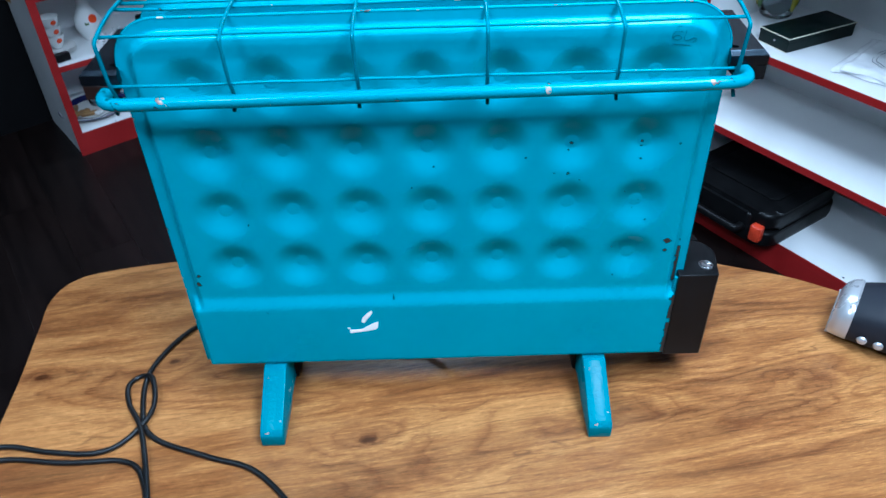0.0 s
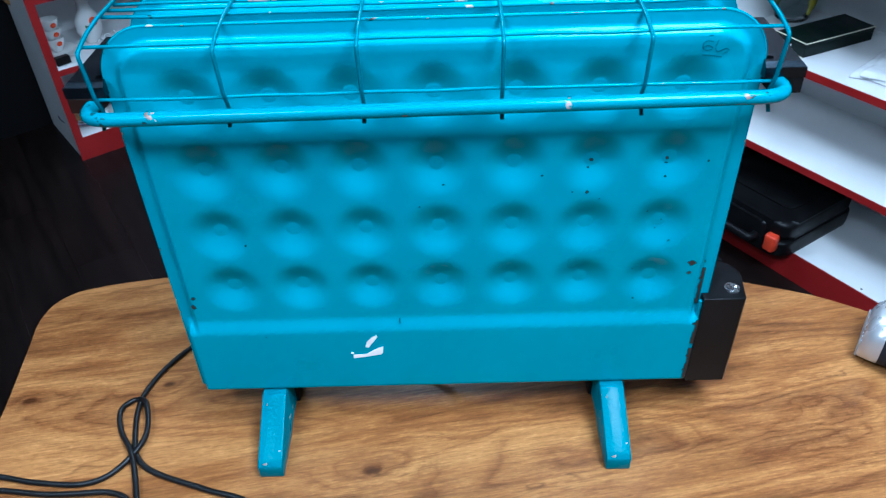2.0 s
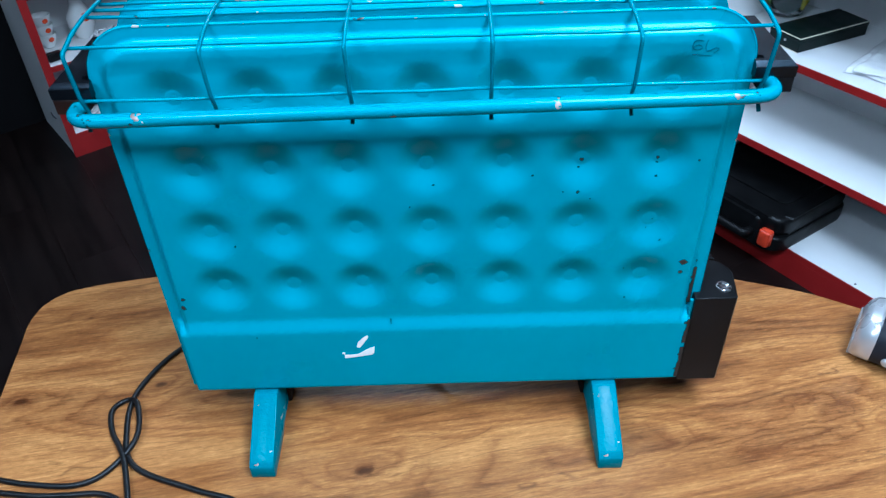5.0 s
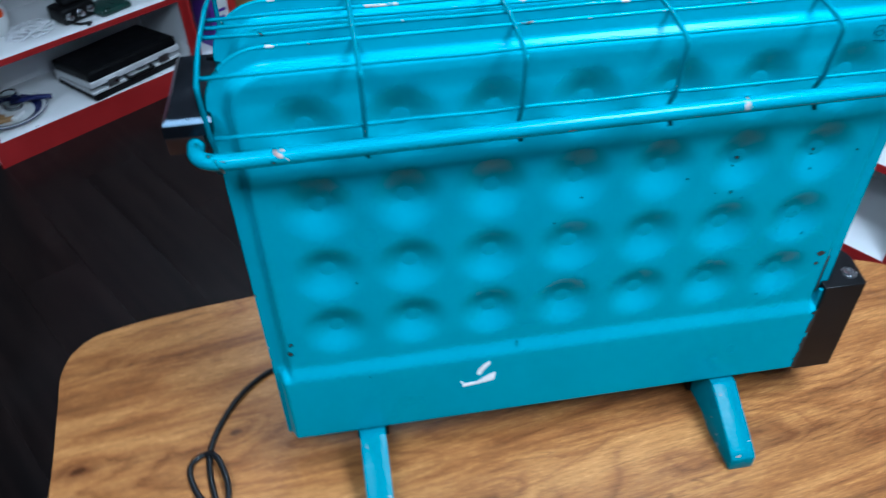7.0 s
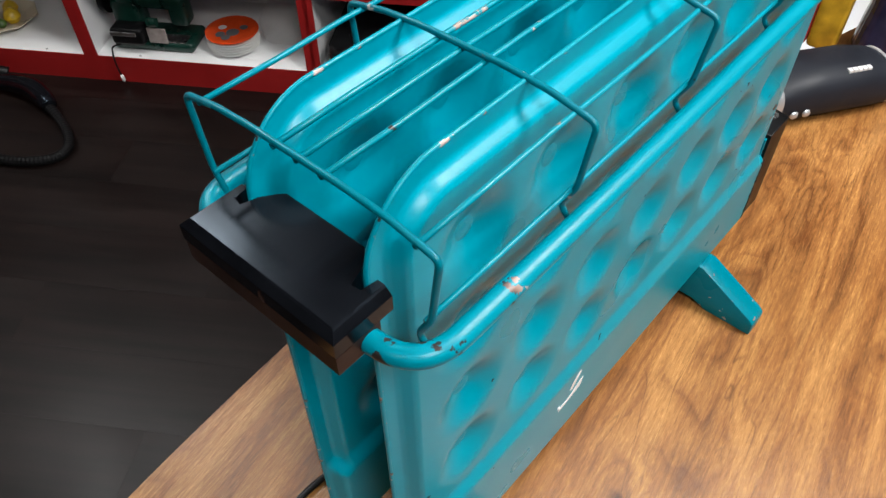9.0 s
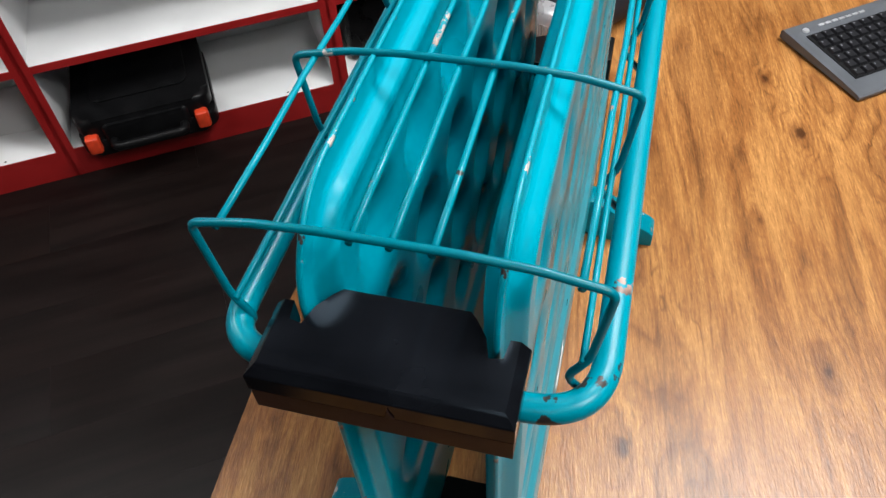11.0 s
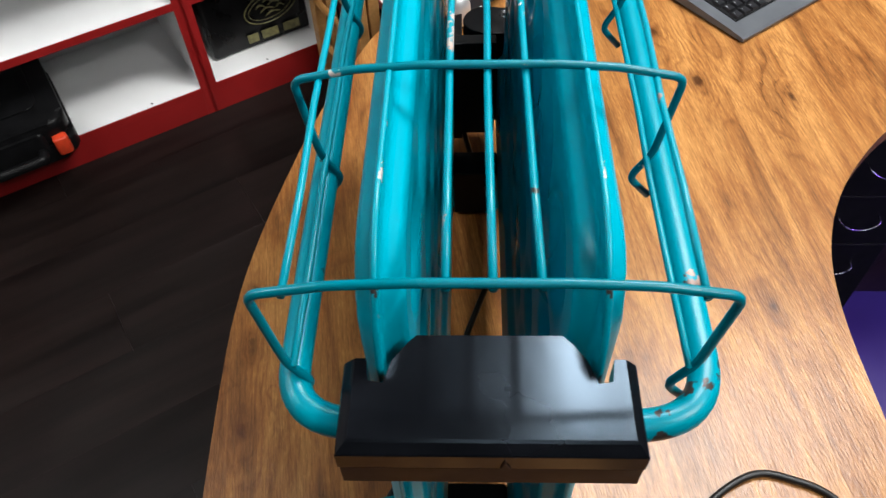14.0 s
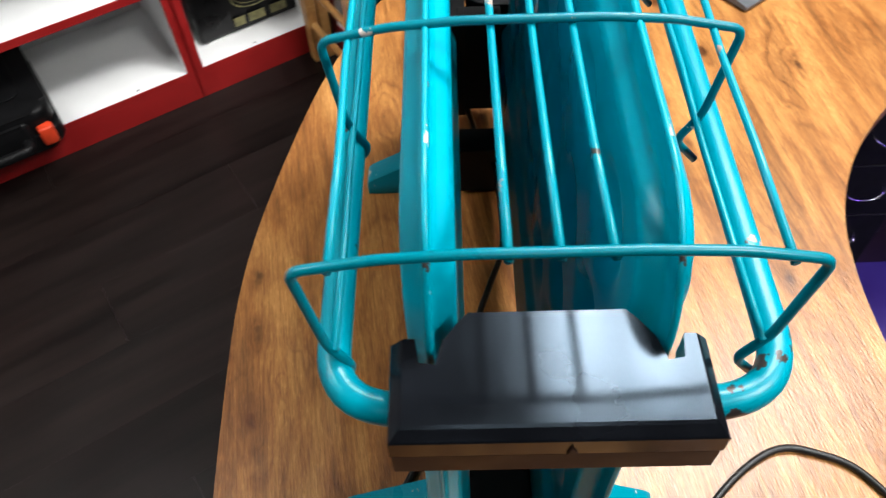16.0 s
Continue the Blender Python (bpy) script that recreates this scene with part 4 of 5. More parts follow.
for k, (a, mm) in enumerate(((128, STREAK), (150, LEAF), (262, STREAK), (320, LEAF))):
    pts = []
    for s in range(9):
        z = 0.03 + 0.016 * s
        r = 0.0575 + 0.0012 * math.sin(s)
        an = radians(a + 2.5 * s)
        pts.append((r * math.cos(an), r * math.sin(an), z))
    part("streak", tube(pts, [0.003 + 0.010 * math.sin(math.pi * (s + 0.5) / 9.5) for s in range(9)], 8), mm, vase, "coloured glass streak", "all")

# black bag with pale print in the narrow bay
bagr = empty("printed_bag", room_a(1.600, -0.384, Z_DECK), "black printed bag with pale olive emblem on the lower shelf", "bag")
bb = bmesh.new()
block(bb, (0, 0, 0), (0.29, 0.325, 0.235), 0.014, 3)
bmesh.ops.subdivide_edges(bb, edges=bb.edges[:], cuts=5, use_grid_fill=True)
for v in bb.verts:
    if v.co.z > 0.01:
        v.co += Vector((noise.noise(v.co * 14), noise.noise(v.co * 17 + Vector((3, 0, 0))) * 0.3, 0)) * 0.007
part("body", bb, mottled("black_bag_film", (0.005, 0.005, 0.0055), 0.30, 0.3, 20, spec=0.3), bagr, smooth="all")
EMBLEM = mottled("pale_olive_print", (0.20, 0.185, 0.075), 0.5, 0.5, 60)
for y0, y1 in ((0.214, 0.180), (0.168, 0.116), (0.098, 0.046)):
    part("print_bar", box((-0.0076, y1, 0.024), (-0.0062, y0, 0.052)), EMBLEM, bagr, "pale block print")
tilt_e = Matrix.Translation((-0.0072, 0.125, 0.122)) @ Matrix.Rotation(radians(-8), 4, "X")
for ry, rz, wide in ((0.083, 0.048, 0.0018), (0.070, 0.036, 0.0010)):
    pts = [(0, ry * math.cos(radians(a)), rz * math.sin(radians(a))) for a in range(0, 361, 12)]
    part("emblem_ring", tube(pts, wide, 6, caps=False), EMBLEM, bagr, "pale emblem ring", "all", tilt_e)
for k, (y, z, ly) in enumerate(((0.030, 0.012, 0.030), (0.012, -0.004, 0.045), (-0.012, 0.008, 0.038), (-0.028, -0.010, 0.026), (0.004, 0.022, 0.022), (0.0, -0.022, 0.050))):
    pts = smooth_path([(0, y - ly / 2, z - 0.006), (0, y, z + 0.005), (0, y + ly / 2, z - 0.002)], 5)
    part("emblem_stroke", tube(pts, [0.0006 + 0.0020 * math.sin(math.pi * (i + 0.5) / len(pts)) for i in range(len(pts))], 6), EMBLEM, bagr, "pale emblem stroke", "all", tilt_e)

pot = part("black_pot", lathe([(0, 0), (0.055, 0), (0.062, 0.006), (0.075, 0.06), (0.078, 0.10), (0.074, 0.10), (0.068, 0.06), (0.055, 0.012), (0, 0.010)], 30), BLACK_PLASTIC, None, "", True, room_a(1.386, -0.560, Z_DECK))
tagged(pot, "round black pot on the low shelf", "pot")

# stack of plates, film bag and green machine in the next bay
pl = empty("plate_stack", room_a(1.621, 1.125, Z_DECK), "stack of white plates topped by an orange painted plate", "plates")
for k in range(6):
    z = 0.009 * k
    part("plate", lathe([(0, z + 0.001), (0.045, z + 0.001), (0.05, z), (0.056, z + 0.004), (0.086, z + 0.016), (0.088, z + 0.018), (0.085, z + 0.0185), (0.054, z + 0.008), (0, z + 0.006)], 36), CHINA if k < 5 else ORANGE_PAINT, pl, "" if k < 5 else "orange glazed plate", True)
for x, y, r in ((0.0, 0.0, 0.022), (-0.02, 0.035, 0.016), (0.02, 0.04, 0.014), (0.03, -0.03, 0.014), (-0.035, 0.012, 0.015)):
    part("painted_spot", lathe([(0, 0.0006), (r * 0.9, 0.0006), (r, 0), (0, 0)], 18), GREY_RUBBER if (x, y) != (0.02, 0.04) else CHINA, pl, "glazed flower spot", False, pose(x, y, 0.0535 + 0.012 * max(0, math.hypot(x, y) - 0.03) / 0.05))
fl = bmesh.new()
block(fl, (-0.09, -0.08, 0), (0.09, 0.08, 0.12), 0.035, 4)
bmesh.ops.subdivide_edges(fl, edges=fl.edges[:], cuts=2, use_grid_fill=True)
for v in fl.verts:
    v.co += Vector((noise.noise(v.co * 30), noise.noise(v.co * 30 + Vector((5, 0, 0))), 0.5 * noise.noise(v.co * 30 + Vector((0, 7, 0))))) * 0.012
    v.co.z = max(v.co.z, 0.0)
fo = part("film_wrap", fl, FILM, None, "", "all", room_a(1.718, 0.956, Z_DECK))
tagged(fo, "crumpled clear plastic wrapping on the lower shelf", "plastic wrap")

gm = empty("sewing_machine", room_a(1.557, 1.246, Z_DECK), "dark green cast-metal hand machine on the lower shelf", "machine")
part("base", box((0, 0, 0), (0.13, 0.275, 0.035), 0.012, 3), GREEN_METAL, gm, smooth=True)
part("pillar", box((0.03, 0.17, 0.03), (0.11, 0.27, 0.16), 0.022, 3), GREEN_METAL, gm, smooth=True)
part("arm", box((0.035, 0.02, 0.13), (0.105, 0.25, 0.19), 0.022, 3), GREEN_METAL, gm, smooth=True)
part("head", box((0.035, 0.01, 0.075), (0.10, 0.075, 0.185), 0.018, 3), GREEN_METAL, gm, smooth=True)
part("gear_housing", box((-0.026, 0.150, 0.034), (0.04, 0.262, 0.092), 0.012, 3), BLACK_PLASTIC, gm, "black gear housing", True)
part("bobbin", tube([(-0.004, 0.098, 0.115), (-0.004, 0.128, 0.115)], 0.014, 14), GREEN_METAL, gm, smooth=True)
part("wheel", lathe([(0, 0.014), (0.02, 0.014), (0.03, 0.008), (0.05, 0.01), (0.052, 0), (0.05, -0.01), (0.03, -0.008), (0.02, -0.014), (0, -0.014)], 28), BLACK_PLASTIC, gm, "dark hand wheel", True, pose(0.07, 0.288, 0.15, 90, 0, 0))
part("plate", box((-0.004, 0.078, 0.036), (0.002, 0.142, 0.090), 0.002), mottled("worn_cover_plate", (0.34, 0.29, 0.27), 0.4, 0.3, 40), gm, "worn pale cover plate")
part("bed_plate", box((0.004, 0.02, 0.0352), (0.05, 0.145, 0.040), 0.001), STEEL, gm, "steel bed plate")
part("badge", box((-0.030, 0.170, 0.070), (-0.0255, 0.258, 0.084), 0.002), ALU, gm, "bright metal bar")
part("cord", tube(smooth_path([(0.0, 0.25, 0.02), (-0.02, 0.27, 0.02), (-0.045, 0.262, 0.014), (-0.064, 0.252, 0.004), (-0.0665, 0.25, -0.03), (-0.067, 0.245, -0.06)], 6), 0.0028, 8), RUBBER, gm, smooth="all")
part("plug", tube([(-0.067, 0.245, -0.055), (-0.0672, 0.243, -0.075), (-0.0672, 0.243, -0.082)], [0.005, 0.0065, 0.004], 10), CHINA, gm, "pale plug end", "all")

# fruit dish in the bay beyond
fd = empty("fruit_dish", room_a(1.665, 1.968, Z_DECK, 12) @ Matrix.Scale(1.2, 4), "shallow eight-sided dish with yellow and green ceramic fruit", "dish")
part("dish", lathe([(0, 0.003), (0.06, 0.0), (0.065, 0.003), (0.095, 0.022), (0.094, 0.025), (0.06, 0.009), (0, 0.008)], 8), mottled("cream_glaze", (0.55, 0.48, 0.36), 0.3, 0.15, 20), fd, "cream glazed dish")
for x, y, r, mm in ((-0.02, -0.03, 0.024, FRUIT), (0.03, -0.01, 0.022, FRUIT), (-0.03, 0.025, 0.02, FRUIT), (0.01, 0.035, 0.018, LEAF), (-0.045, -0.005, 0.014, LEAF)):
    part("fruit", lathe([(0, -r * 0.8), (r * 0.7, -r * 0.6), (r, 0), (r * 0.8, r * 0.6), (r * 0.25, r * 1.05), (0, r * 1.12)], 18), mm, fd, smooth=True, at=pose(x, y, 0.011 + r * 0.8))

# wooden peg on the wall beyond the shelf's end
pg = part("wooden_peg", lathe([(0, 0.0), (0.009, 0.0), (0.009, 0.022), (0.019, 0.030), (0.026, 0.045), (0.024, 0.062), (0.012, 0.072), (0, 0.074)], 20), TAN, None, "", True, ROOM_B @ pose(0.105, LB + 0.4095, -0.180, 90, 0, 0) @ Matrix.Scale(1.25, 4))
tagged(pg, "round turned wooden peg fixed to the dark wall", "peg")

# left shelving: lower board
sp = empty("serving_plate", room_b(0.222, 2.622, Z_DECK) @ Matrix.Scale(1.15, 4), "blue-rimmed oval plate holding a glass jar and wooden pieces", "plate")
pm = lathe([(0, 0.002), (0.075, 0.0), (0.08, 0.003), (0.118, 0.020), (0.117, 0.023), (0.078, 0.008), (0, 0.007)], 36)
part("plate", pm, CHINA, sp, "white glazed plate", True)
part("blue_rim", lathe([(0.080, 0.0100), (0.1060, 0.0208), (0.1066, 0.0202), (0.081, 0.0090)], 36), COBALT, sp, "dark blue glazed rim", True)
part("rim_edge", tube([(0.1195 * math.cos(radians(a)), 0.119 * math.sin(radians(a)), 0.0205) for a in range(0, 361, 12)], 0.0016, 6, caps=False), COBALT, sp, "dark blue rim line", "all")
part("jar", lathe([(0, 0.009), (0.03, 0.009), (0.034, 0.02), (0.034, 0.045), (0.026, 0.055), (0.026, 0.062), (0.024, 0.062), (0.024, 0.055), (0.031, 0.045), (0.031, 0.02), (0, 0.013)], 24), GLASS, sp, "clear glass jar", "all", pose(0.03, 0.03, 0.0))
for x, y, a, c in ((-0.05, -0.02, 20, TAN), (-0.03, -0.045, -10, TAN), (0.01, -0.05, 40, CHINA), (-0.06, 0.02, 70, TAN)):
    part("wooden_piece", box((-0.03, -0.009, 0.009), (0.03, 0.009, 0.022), 0.003), c, sp, at=pose(x, y, 0.0, 0, 4, a))
part("ladle", tube(smooth_path([(0.02, 0.02, 0.03), (0.08, -0.01, 0.036), (0.135, -0.04, 0.03)], 6), 0.009, 10), COBALT, sp, "dark blue handled ladle", "all")

BRIGHT_ALU = mottled("satin_aluminium", (0.72, 0.72, 0.72), 0.42, 0.12, 30, metal=0.35)
bc = empty("briefcase", room_b(0.490, 2.460, Z_DECK, 5) @ Matrix.Diagonal((1.28, 0.90, 1.10, 1.0)), "black briefcase with aluminium rims lying on its side, lid ajar", "briefcase")
part("bottom_shell", box((0, 0, 0), (0.315, 0.29, 0.032), 0.006, 2), BLACK_MATT, bc)
part("bottom_rim", box((-0.003, -0.003, 0.026), (0.318, 0.293, 0.036), 0.003), BRIGHT_ALU, bc, "aluminium rim")
part("lid_shell", box((0, 0, 0.012), (0.315, 0.29, 0.055), 0.008, 2), BLACK_PLASTIC, bc, at=pose(0, 0, 0.052, -3.0, 0, 0))
part("lid_rim", box((-0.003, -0.003, 0.0), (0.318, 0.293, 0.022), 0.003), BRIGHT_ALU, bc, "aluminium rim", at=pose(0, 0, 0.052, -3.0, 0, 0))
for x in (0.05, 0.235):
    part("latch", box((x, -0.009, 0.034), (x + 0.038, -0.002, 0.062), 0.002), ALU, bc, "metal latch")
part("handle", tube(rounded_path([(0.115, 0.0, 0.042), (0.115, -0.030, 0.042), (0.205, -0.030, 0.042), (0.205, 0.0, 0.042)], 0.014, 4), 0.007, 8), BLACK_PLASTIC, bc, smooth="all")
for x, y, r in ((0.06, 0.03, 0.02), (0.12, 0.05, 0.024), (0.18, 0.03, 0.018), (0.25, 0.04, 0.02)):
    part("fitting", lathe([(0, 0.014), (r * 0.7, 0.013), (r, 0.006), (r, 0), (0, 0)], 18), GREY_RUBBER, bc, "grey fitting inside", True, pose(x, y, 0.034))

bx = empty("carton", room_b(1.060, 2.475, Z_DECK, 4) @ Matrix.Diagonal((0.82, 1.0, 1.0, 1.0)), "purple, white and red printed carton standing upright", "carton")
part("purple_side", box((0, 0, 0), (0.035, 0.12, 0.22), 0.001), PURPLE, bx, "purple printed side")
part("white_side", box((0.0352, 0, 0), (0.115, 0.12, 0.22), 0.001), CHINA, bx, "white printed front")
part("red_side", box((0.1152, 0, 0), (0.165, 0.12, 0.22), 0.001), RED_PACK, bx, "red printed side")
for k in range(3):
    part("print_bar", box((0.047, -0.001, 0.15 - 0.03 * k), (0.098 - 0.012 * k, 0.0, 0.162 - 0.03 * k)), PURPLE, bx)
dr = empty("wooden_drum", room_b(1.345, 2.610, Z_DECK), "round tan wooden box with dark base", "box")
part("base", lathe([(0, 0), (0.13, 0), (0.132, 0.03), (0.125, 0.06), (0, 0.06)], 32), BLACK_PLASTIC, dr, "dark glazed base", True)
part("drum", lathe([(0, 0.061), (0.115, 0.061), (0.12, 0.07), (0.12, 0.17), (0.115, 0.18), (0, 0.18)], 32), TAN, dr, smooth=True)

# left shelving: middle board
for n, (x, y) in enumerate(((0.165, 2.600),)):
    cs = empty("cup_stack", room_b(x, y, Z_MID), "stacked white china cups with orange flowers on saucers", "cups")
    for k in range(4):
        part("saucer", lathe([(0, 0.001 + 0.005 * k), (0.03, 0.005 * k), (0.066, 0.008 + 0.005 * k), (0.067, 0.010 + 0.005 * k), (0.03, 0.004 + 0.005 * k), (0, 0.004 + 0.005 * k)], 28), CHINA, cs, smooth=True)
    for k in range(3):
        z = 0.021 + 0.036 * k
        cup = part("cup", lathe([(0, z), (0.017, z), (0.019, z + 0.004), (0.031, z + 0.03), (0.036, z + 0.052), (0.034, z + 0.052), (0.029, z + 0.03), (0.016, z + 0.006), (0, z + 0.005)], 26), CHINA, cs, smooth=True)
        part("cup_handle", tube(smooth_path([(-0.028, 0.0, z + 0.042), (-0.048, 0.0, z + 0.042), (-0.046, 0.0, z + 0.022), (-0.024, 0.0, z + 0.016)], 5), 0.0028, 8), CHINA, cup, smooth="all")
        part("flower", lathe([(0, 0.002), (0.008, 0.0014), (0.011, 0), (0, 0)], 12), ORANGE_PAINT, cup, "orange painted flower", True, pose(0.006, -0.0315, z + 0.034, 90 + 18, 0, 8))
part_box = part("small_black_box", box((0, 0, 0), (0.055, 0.03, 0.03), 0.004), BLACK_PLASTIC, None, "", False, room_b(0.125, 2.490, Z_MID, 10))
tagged(part_box, "small black plastic box at the shelf edge", "box")
vs = empty("china_vase", room_b(0.315, 2.660, Z_MID), "white china vase with an orange painted flower", "vase")
part("body", lathe([(0, 0), (0.030, 0), (0.034, 0.01), (0.052, 0.05), (0.050, 0.085), (0.026, 0.13), (0.022, 0.16), (0.030, 0.185), (0.028, 0.185), (0.019, 0.16), (0.022, 0.13), (0.045, 0.085), (0, 0.02)], 30), CHINA, vs, smooth=True)
part("flower", lathe([(0, 0.003), (0.012, 0.002), (0.017, 0), (0, 0)], 14), ORANGE_PAINT, vs, "orange painted flower", True, pose(0.010, -0.047, 0.09, 78, 0, 10))
part("leaf", lathe([(0, 0.002), (0.008, 0.0014), (0.011, 0), (0, 0)], 10), LEAF, vs, "painted green leaf", True, pose(-0.016, -0.046, 0.075, 85, 0, -18))
lc = bmesh.new()
for k in range(26):
    a, r = k * 2.4, 0.018 + 0.06 * (k / 26) ** 0.6
    pts = [(r * math.cos(a) + 0.022 * math.cos(t + k), 0.7 * r * math.sin(a) + 0.022 * math.sin(t + k), 0.004 + 0.030 * (1 - k / 26) * random.random() + 0.004 * math.sin(2 * t)) for t in np.linspace(0, 6.28, 14)]
    tube(pts, 0.0034, 5, lc)
lace = part("crochet_lace", lc, CLOTH, None, "", "all", room_b(0.400, 2.590, Z_MID))
tagged(lace, "heap of white crocheted lace on the middle shelf board", "lace")
dv = empty("dark_gadget", room_b(0.565, 2.575, Z_MID, 8), "dark metal gadget with knobs and a trailing lead", "gadget")
part("body", box((-0.07, -0.04, 0), (0.07, 0.06, 0.06), 0.012, 3), BLACK_PLASTIC, dv, smooth=True)
part("top_plate", box((-0.04, -0.02, 0.0605), (0.05, 0.04, 0.085), 0.008, 3), BLACK_MATT, dv, smooth=True)
for x in (-0.045, 0.0, 0.045):
    part("knob", lathe([(0, 0.016), (0.010, 0.015), (0.012, 0.002), (0.014, 0), (0, 0)], 18), STEEL, dv, "metal knob", True, pose(x, -0.041, 0.03, 90, 0, 0))
part("lead", tube(smooth_path([(-0.05, -0.03, 0.01), (-0.03, -0.075, 0.006), (0.0, -0.09, 0.006), (-0.02, -0.105, 0.006)], 6), 0.005, 8), RUBBER, dv, smooth="all")
gt = part("green_tray", box((0, 0, 0), (0.13, 0.12, 0.022), 0.008, 3), GREEN_METAL, None, "", True, room_b(0.630, 2.490, Z_MID, 6))
tagged(gt, "dark green metal tray at the shelf edge", "tray")
# left shelving: upper board
pf = empty("printed_box", room_b(0.112, 2.470, Z_UP), "white box with pink floral print", "box")
part("body", box((0, 0, 0), (0.20, 0.16, 0.09), 0.003), PINK, pf)
part("lid", box((-0.003, -0.003, 0.0905), (0.203, 0.163, 0.115), 0.003), CHINA, pf, "white lid")

# ---- red vacuum cleaner in the corner ----
vc = empty("vacuum_cleaner", room_a(1.280, 2.166, FLOOR, -56), "glossy red canister vacuum cleaner standing on the floor", "vacuum cleaner")
secs = []
for x, w, h in ((-0.17, 0.10, 0.08), (-0.15, 0.18, 0.15), (-0.08, 0.235, 0.21), (0.03, 0.24, 0.22), (0.11, 0.21, 0.17), (0.165, 0.14, 0.10), (0.18, 0.08, 0.05)):
    secs.append(oval(x, w, h, 30, 2.8, 0.022))
loft(secs, RED_GLOSS, "body", vc)
part("skirt", prism([(0.178 * math.cos(radians(a)) * 1.0, 0.118 * math.sin(radians(a))) for a in range(0, 360, 12)], 0.012, 0.05, 0.006), BLACK_PLASTIC, vc, "black lower skirt", True)
for y in (-0.125, 0.125):
    part("wheel", lathe([(0, 0.018), (0.03, 0.02), (0.045, 0.016), (0.072, 0.014), (0.076, 0.008), (0.076, -0.008), (0.07, -0.014), (0, -0.014)], 30), GREY_RUBBER, vc, "grey side wheel", True, pose(-0.09, y, 0.0765, 90 if y < 0 else -90, 0, 0))
part("caster", lathe([(0, 0.012), (0.016, 0.01), (0.018, 0), (0.016, -0.01), (0, -0.012)], 18), BLACK_PLASTIC, vc, "", True, pose(0.14, 0.0, 0.0185, 90, 0, 0))
part("dust_window", box((-0.02, -0.126, 0.09), (0.09, -0.114, 0.16), 0.01, 3), BLACK_MATT, vc, "dark window", True)
part("energy_sticker", box((-0.04, -0.03, 0.2425), (0.02, 0.03, 0.2450)), mottled("green_sticker", (0.05, 0.55, 0.05), 0.4, 0.1, 10), vc, "bright green sticker")
part("hose", tube(smooth_path([(0.17, 0.0, 0.12), (0.22, 0.02, 0.14), (0.28, 0.015, 0.06), (0.335, 0.003, 0.030)], 8), 0.018, 12), RUBBER, vc, "black corrugated hose", "all")
hs = empty("vacuum_hose", pose(0.173, 2.265, FLOOR), "black vacuum hose with a glossy curved handle on the floor", "hose")
grip = smooth_path([(-0.045, 0.10, 0.032), (-0.010, 0.03, 0.040), (0.012, -0.05, 0.046), (0.010, -0.13, 0.042), (0.004, -0.165, 0.034)], 8)
part("grip", tube(grip, [0.022 + 0.012 * math.sin(math.pi * (k + 0.5) / len(grip)) for k in range(len(grip))], 16), HANDLE_BLACK, hs, "glossy black handle", "all")
coil = smooth_path([(0.004, -0.16, 0.030), (-0.006, -0.24, 0.022), (-0.028, -0.32, 0.020), (-0.062, -0.375, 0.020), (-0.112, -0.385, 0.020), (-0.175, -0.337, 0.020), (-0.225, -0.26, 0.020), (-0.27, -0.16, 0.020), (-0.30, -0.04, 0.020)], 14)
part("ribbed_hose", tube(coil, [0.0145 + 0.0012 * (k % 2) for k in range(len(coil))], 12), BLACK_MATT, hs, "black ribbed hose")

# ---- wooden stool by the narrow shelf ----
st = empty("wooden_stool", room_a(1.326, -0.375, FLOOR), "narrow folded wooden step stool beside the shelf", "stool")
for x in (-0.142, 0.142):
    for y in (-0.018, 0.018):
        part("leg", box((x - 0.019, y - 0.0155, 0), (x + 0.019, y + 0.0155, 0.455), 0.004), STOOL_WOOD, st)
for z in (0.13, 0.27):
    part("rung", tube([(-0.123, 0.018, z), (0.123, 0.018, z)], 0.010, 12), STOOL_WOOD, st, smooth=True)
part("apron", box((-0.122, 0.009, 0.37), (0.122, 0.027, 0.4545), 0.002), STOOL_WOOD, st)
part("seat", box((-0.158, -0.038, 0.456), (0.158, 0.06, 0.478), 0.006, 3), STOOL_WOOD, st)

# ---- under the bay of the desk ----
VIOLET = mottled("violet_card", (0.055, 0.026, 0.22), 0.4, 0.2, 8)
pb = empty("computer_tower", pose(0.756, -1.106, FLOOR, 0, 0, 225), "violet computer tower with vent holes standing under the desk", "computer")
part("casing", box((0, 0, 0.012), (0.42, 0.19, 0.36), 0.003), VIOLET, pb)
part("front_frame", box((0.004, -0.004, 0.02), (0.416, -0.0005, 0.05), 0.001), BLACK_MATT, pb, "dark lower strip")
for x in (0.03, 0.36):
    for y in (0.015, 0.16):
        part("rubber_foot", box((x, y, 0), (x + 0.025, y + 0.015, 0.0125)), RUBBER, pb)
for r in range(3):
    for k in range(9):
        part("vent_hole", lathe([(0, 0.0005), (0.0018, 0.0005), (0.0022, 0), (0, 0)], 8), PRINT, pb, at=pose(0.045 + 0.009 * k, -0.0002, 0.075 + 0.022 * r + 0.003 * (k % 2), 90, 0, 0))
lead_pts = [(0.06, 0.08, 0.366), (0.045, 0.03, 0.366), (0.04, 0.0, 0.367), (0.04, -0.007, 0.355), (0.035, -0.006, 0.29), (0.05, -0.006, 0.20), (0.075, -0.006, 0.14), (0.12, -0.007, 0.10), (0.19, -0.008, 0.12), (0.24, -0.02, 0.05), (0.26, -0.05, 0.006), (0.20, -0.16, 0.006)]
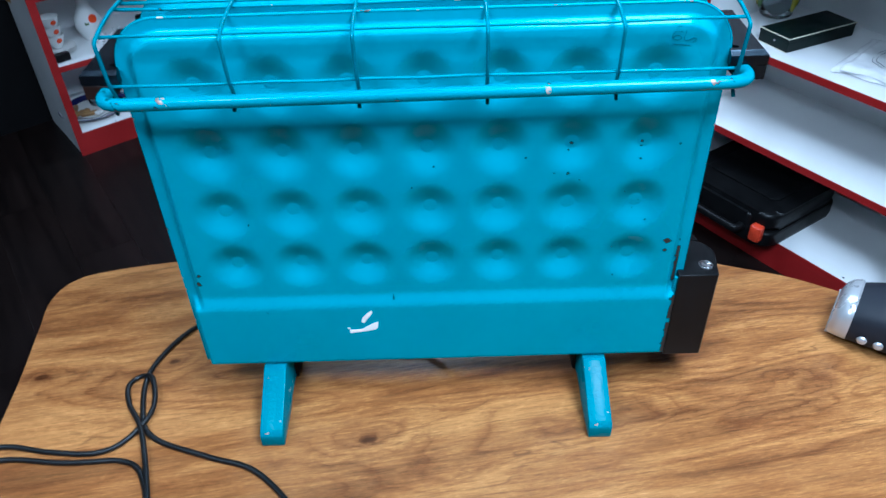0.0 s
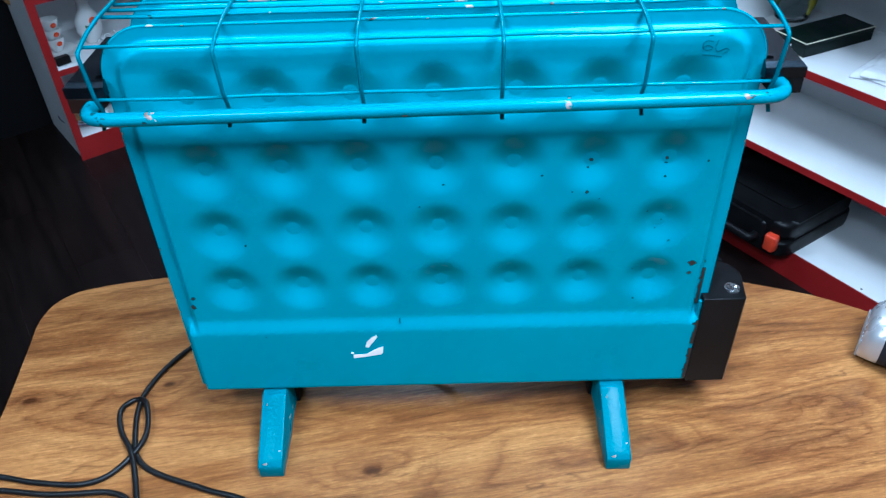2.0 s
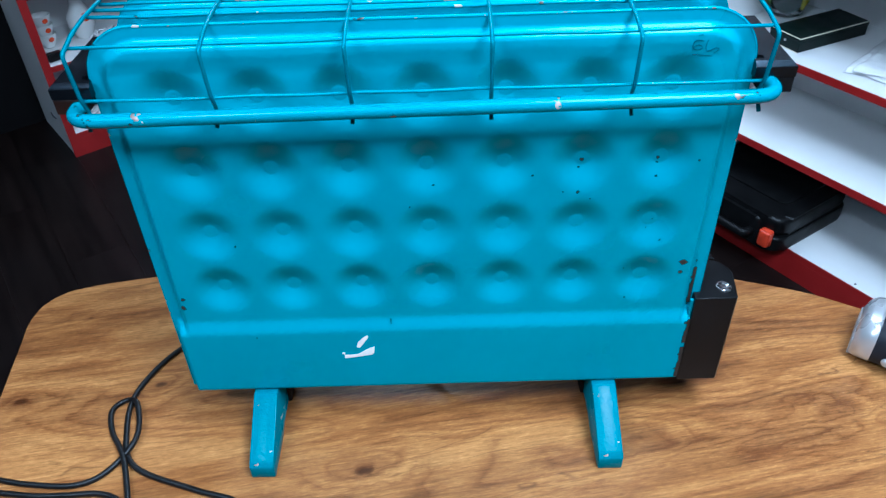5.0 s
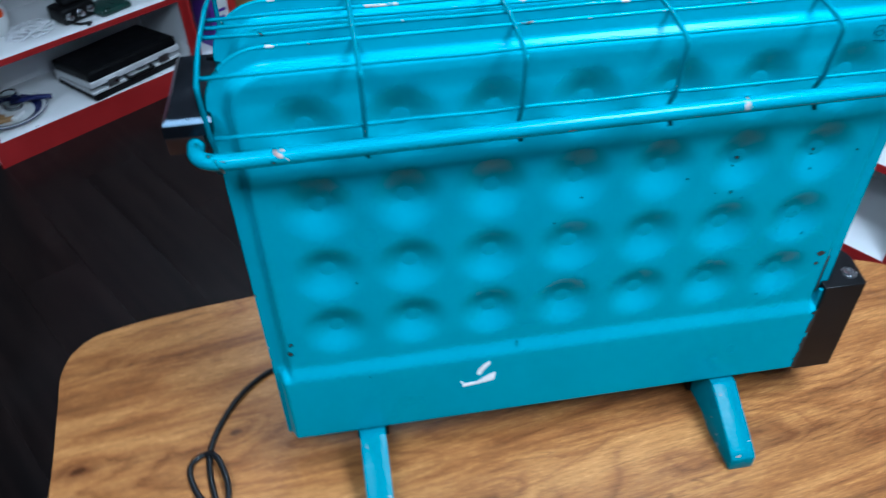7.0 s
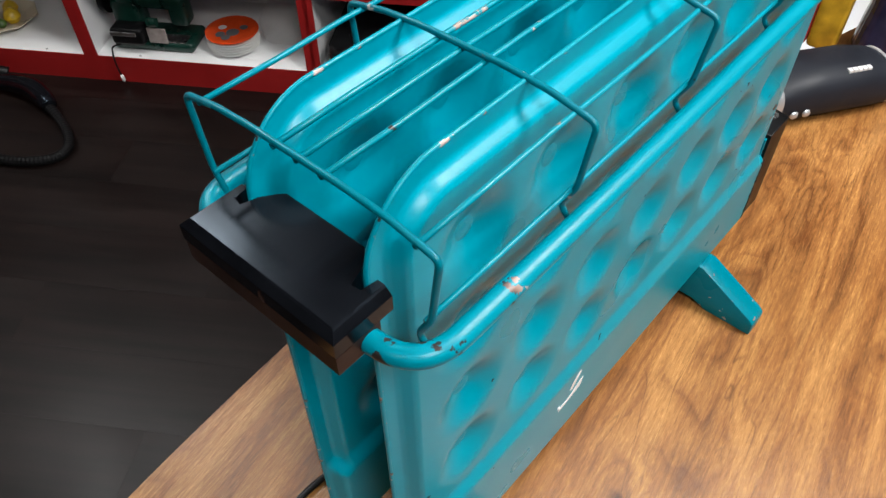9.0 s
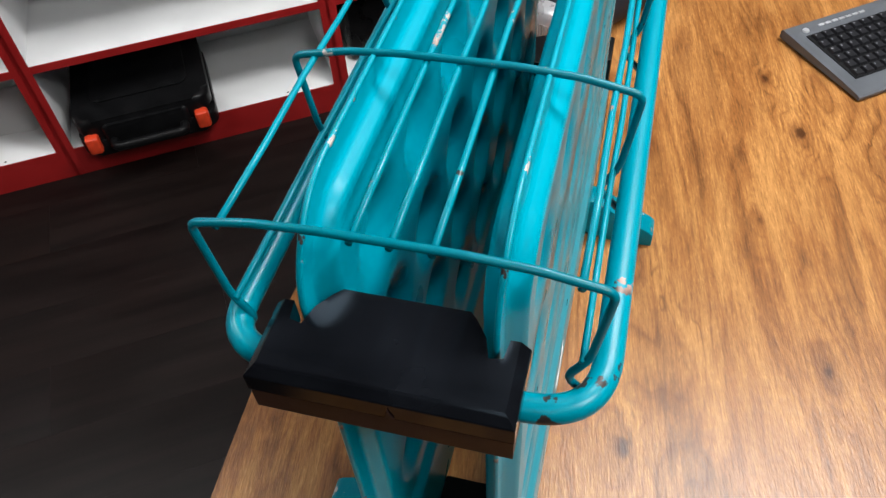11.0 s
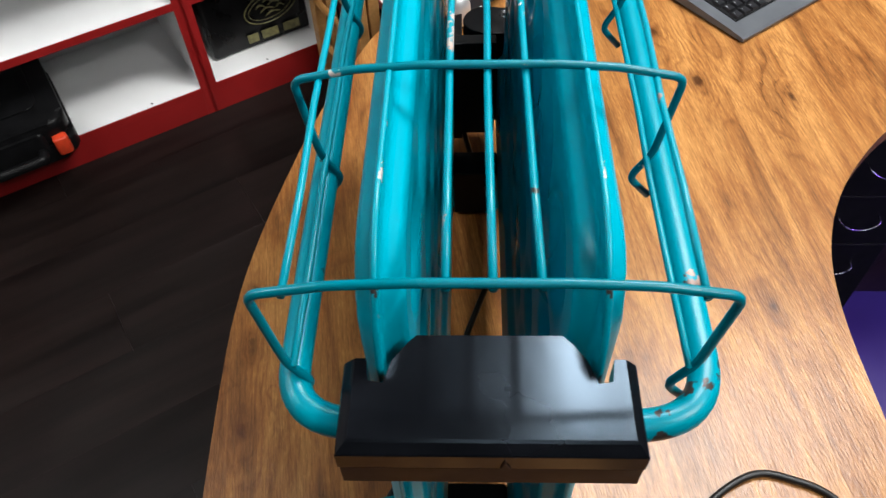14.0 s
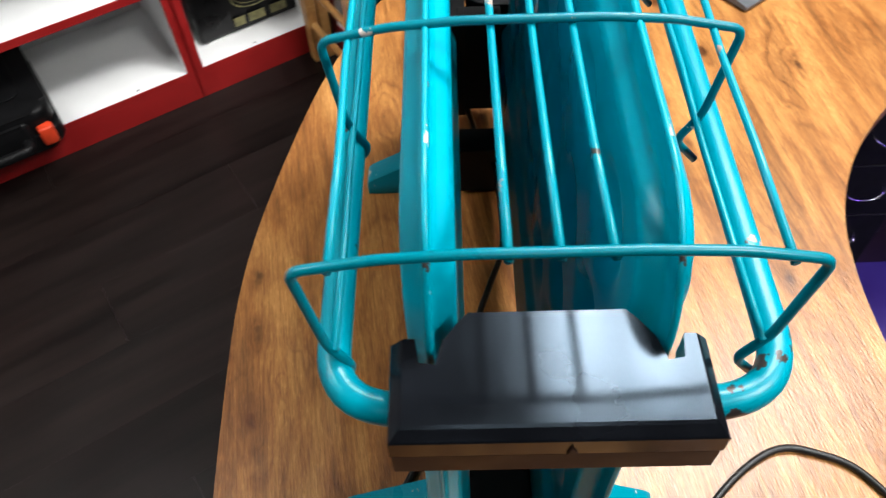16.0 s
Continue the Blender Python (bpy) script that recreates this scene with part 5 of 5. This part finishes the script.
wc = part("white_lead", tube(smooth_path(lead_pts, 8), 0.0042, 8), mottled("lilac_rubber", (0.5, 0.45, 0.7), 0.4, 0.1, 20), smooth="all", at=pose(0.756, -1.106, FLOOR, 0, 0, 225))
tagged(wc, "pale lead hanging down the computer tower", "cable")
# added sheet: its colour paints the violet LED glow on the floor
mat = part("violet_glow_sheet", box((-0.34, -1.55, FLOOR + 0.0005), (0.60, -0.72, FLOOR + 0.006), 0.002), mottled("violet_glow_colour", (0.022, 0.014, 0.075), 0.45, 0.25, 5), None, "")
tagged(mat, "added violet sheet standing in for violet light on the dark floor", "mat")
tr = empty("drawer_pedestal", pose(0.527, -0.598, FLOOR), "black drawer pedestal with thin chrome arc pulls", "drawer unit")
part("carcass", box((0.019, -0.19, 0.0), (0.45, 0.19, 0.715), 0.003), BLACK_MATT, tr)
for k in range(4):
    z1 = 0.712 - 0.146 * k
    z0 = z1 - 0.142 if k < 3 else 0.02
    dw = part("drawer_front", box((0.0, -0.188, z0), (0.0185, 0.188, z1), 0.002), BLACK_MATT, tr)
    zc = z1 - 0.055
    pts = smooth_path([(0.0, -0.135, zc), (-0.018, -0.132, zc - 0.002), (-0.024, -0.115, zc - 0.012), (-0.025, -0.095, zc - 0.015), (-0.024, -0.075, zc - 0.012), (-0.018, -0.058, zc - 0.002), (0.0, -0.055, zc)], 5)
    part("pull", tube(pts, 0.0015, 8), STEEL, dw, "thin chrome arc pull", "all")

# ---- floor planks ----
PLANK_W = 0.192
cuts = {}


def plank(x0, x1, y0, y1):
    key = (round(x1 - x0, 4), round(y1 - y0, 4))
    if key not in cuts:
        bm = prism([(0, 0), (key[0], 0), (key[0], key[1]), (0, key[1])], -0.0068, 0.0)
        me = bpy.data.meshes.new("plank")
        bm.to_mesh(me)
        bm.free()
        me.materials.append(FLOOR_WOOD)
        cuts[key] = me
    ob = new("plank", cuts[key])
    ob.parent = floor_slab
    ob.matrix_basis = pose(x0, y0, FLOOR)


xx, row = A0, 0
while xx < A1 - 0.001:
    x1 = min(xx + PLANK_W, A1)
    yy = B0
    first = (0.42, 1.28, 0.85)[row % 3]
    while yy < B1 - 0.001:
        y1 = min(yy + (first if yy == B0 else 1.28), B1)
        plank(xx, x1 - 0.0003, yy, y1 - 0.0003)
        yy = y1
    xx, row = x1, row + 1
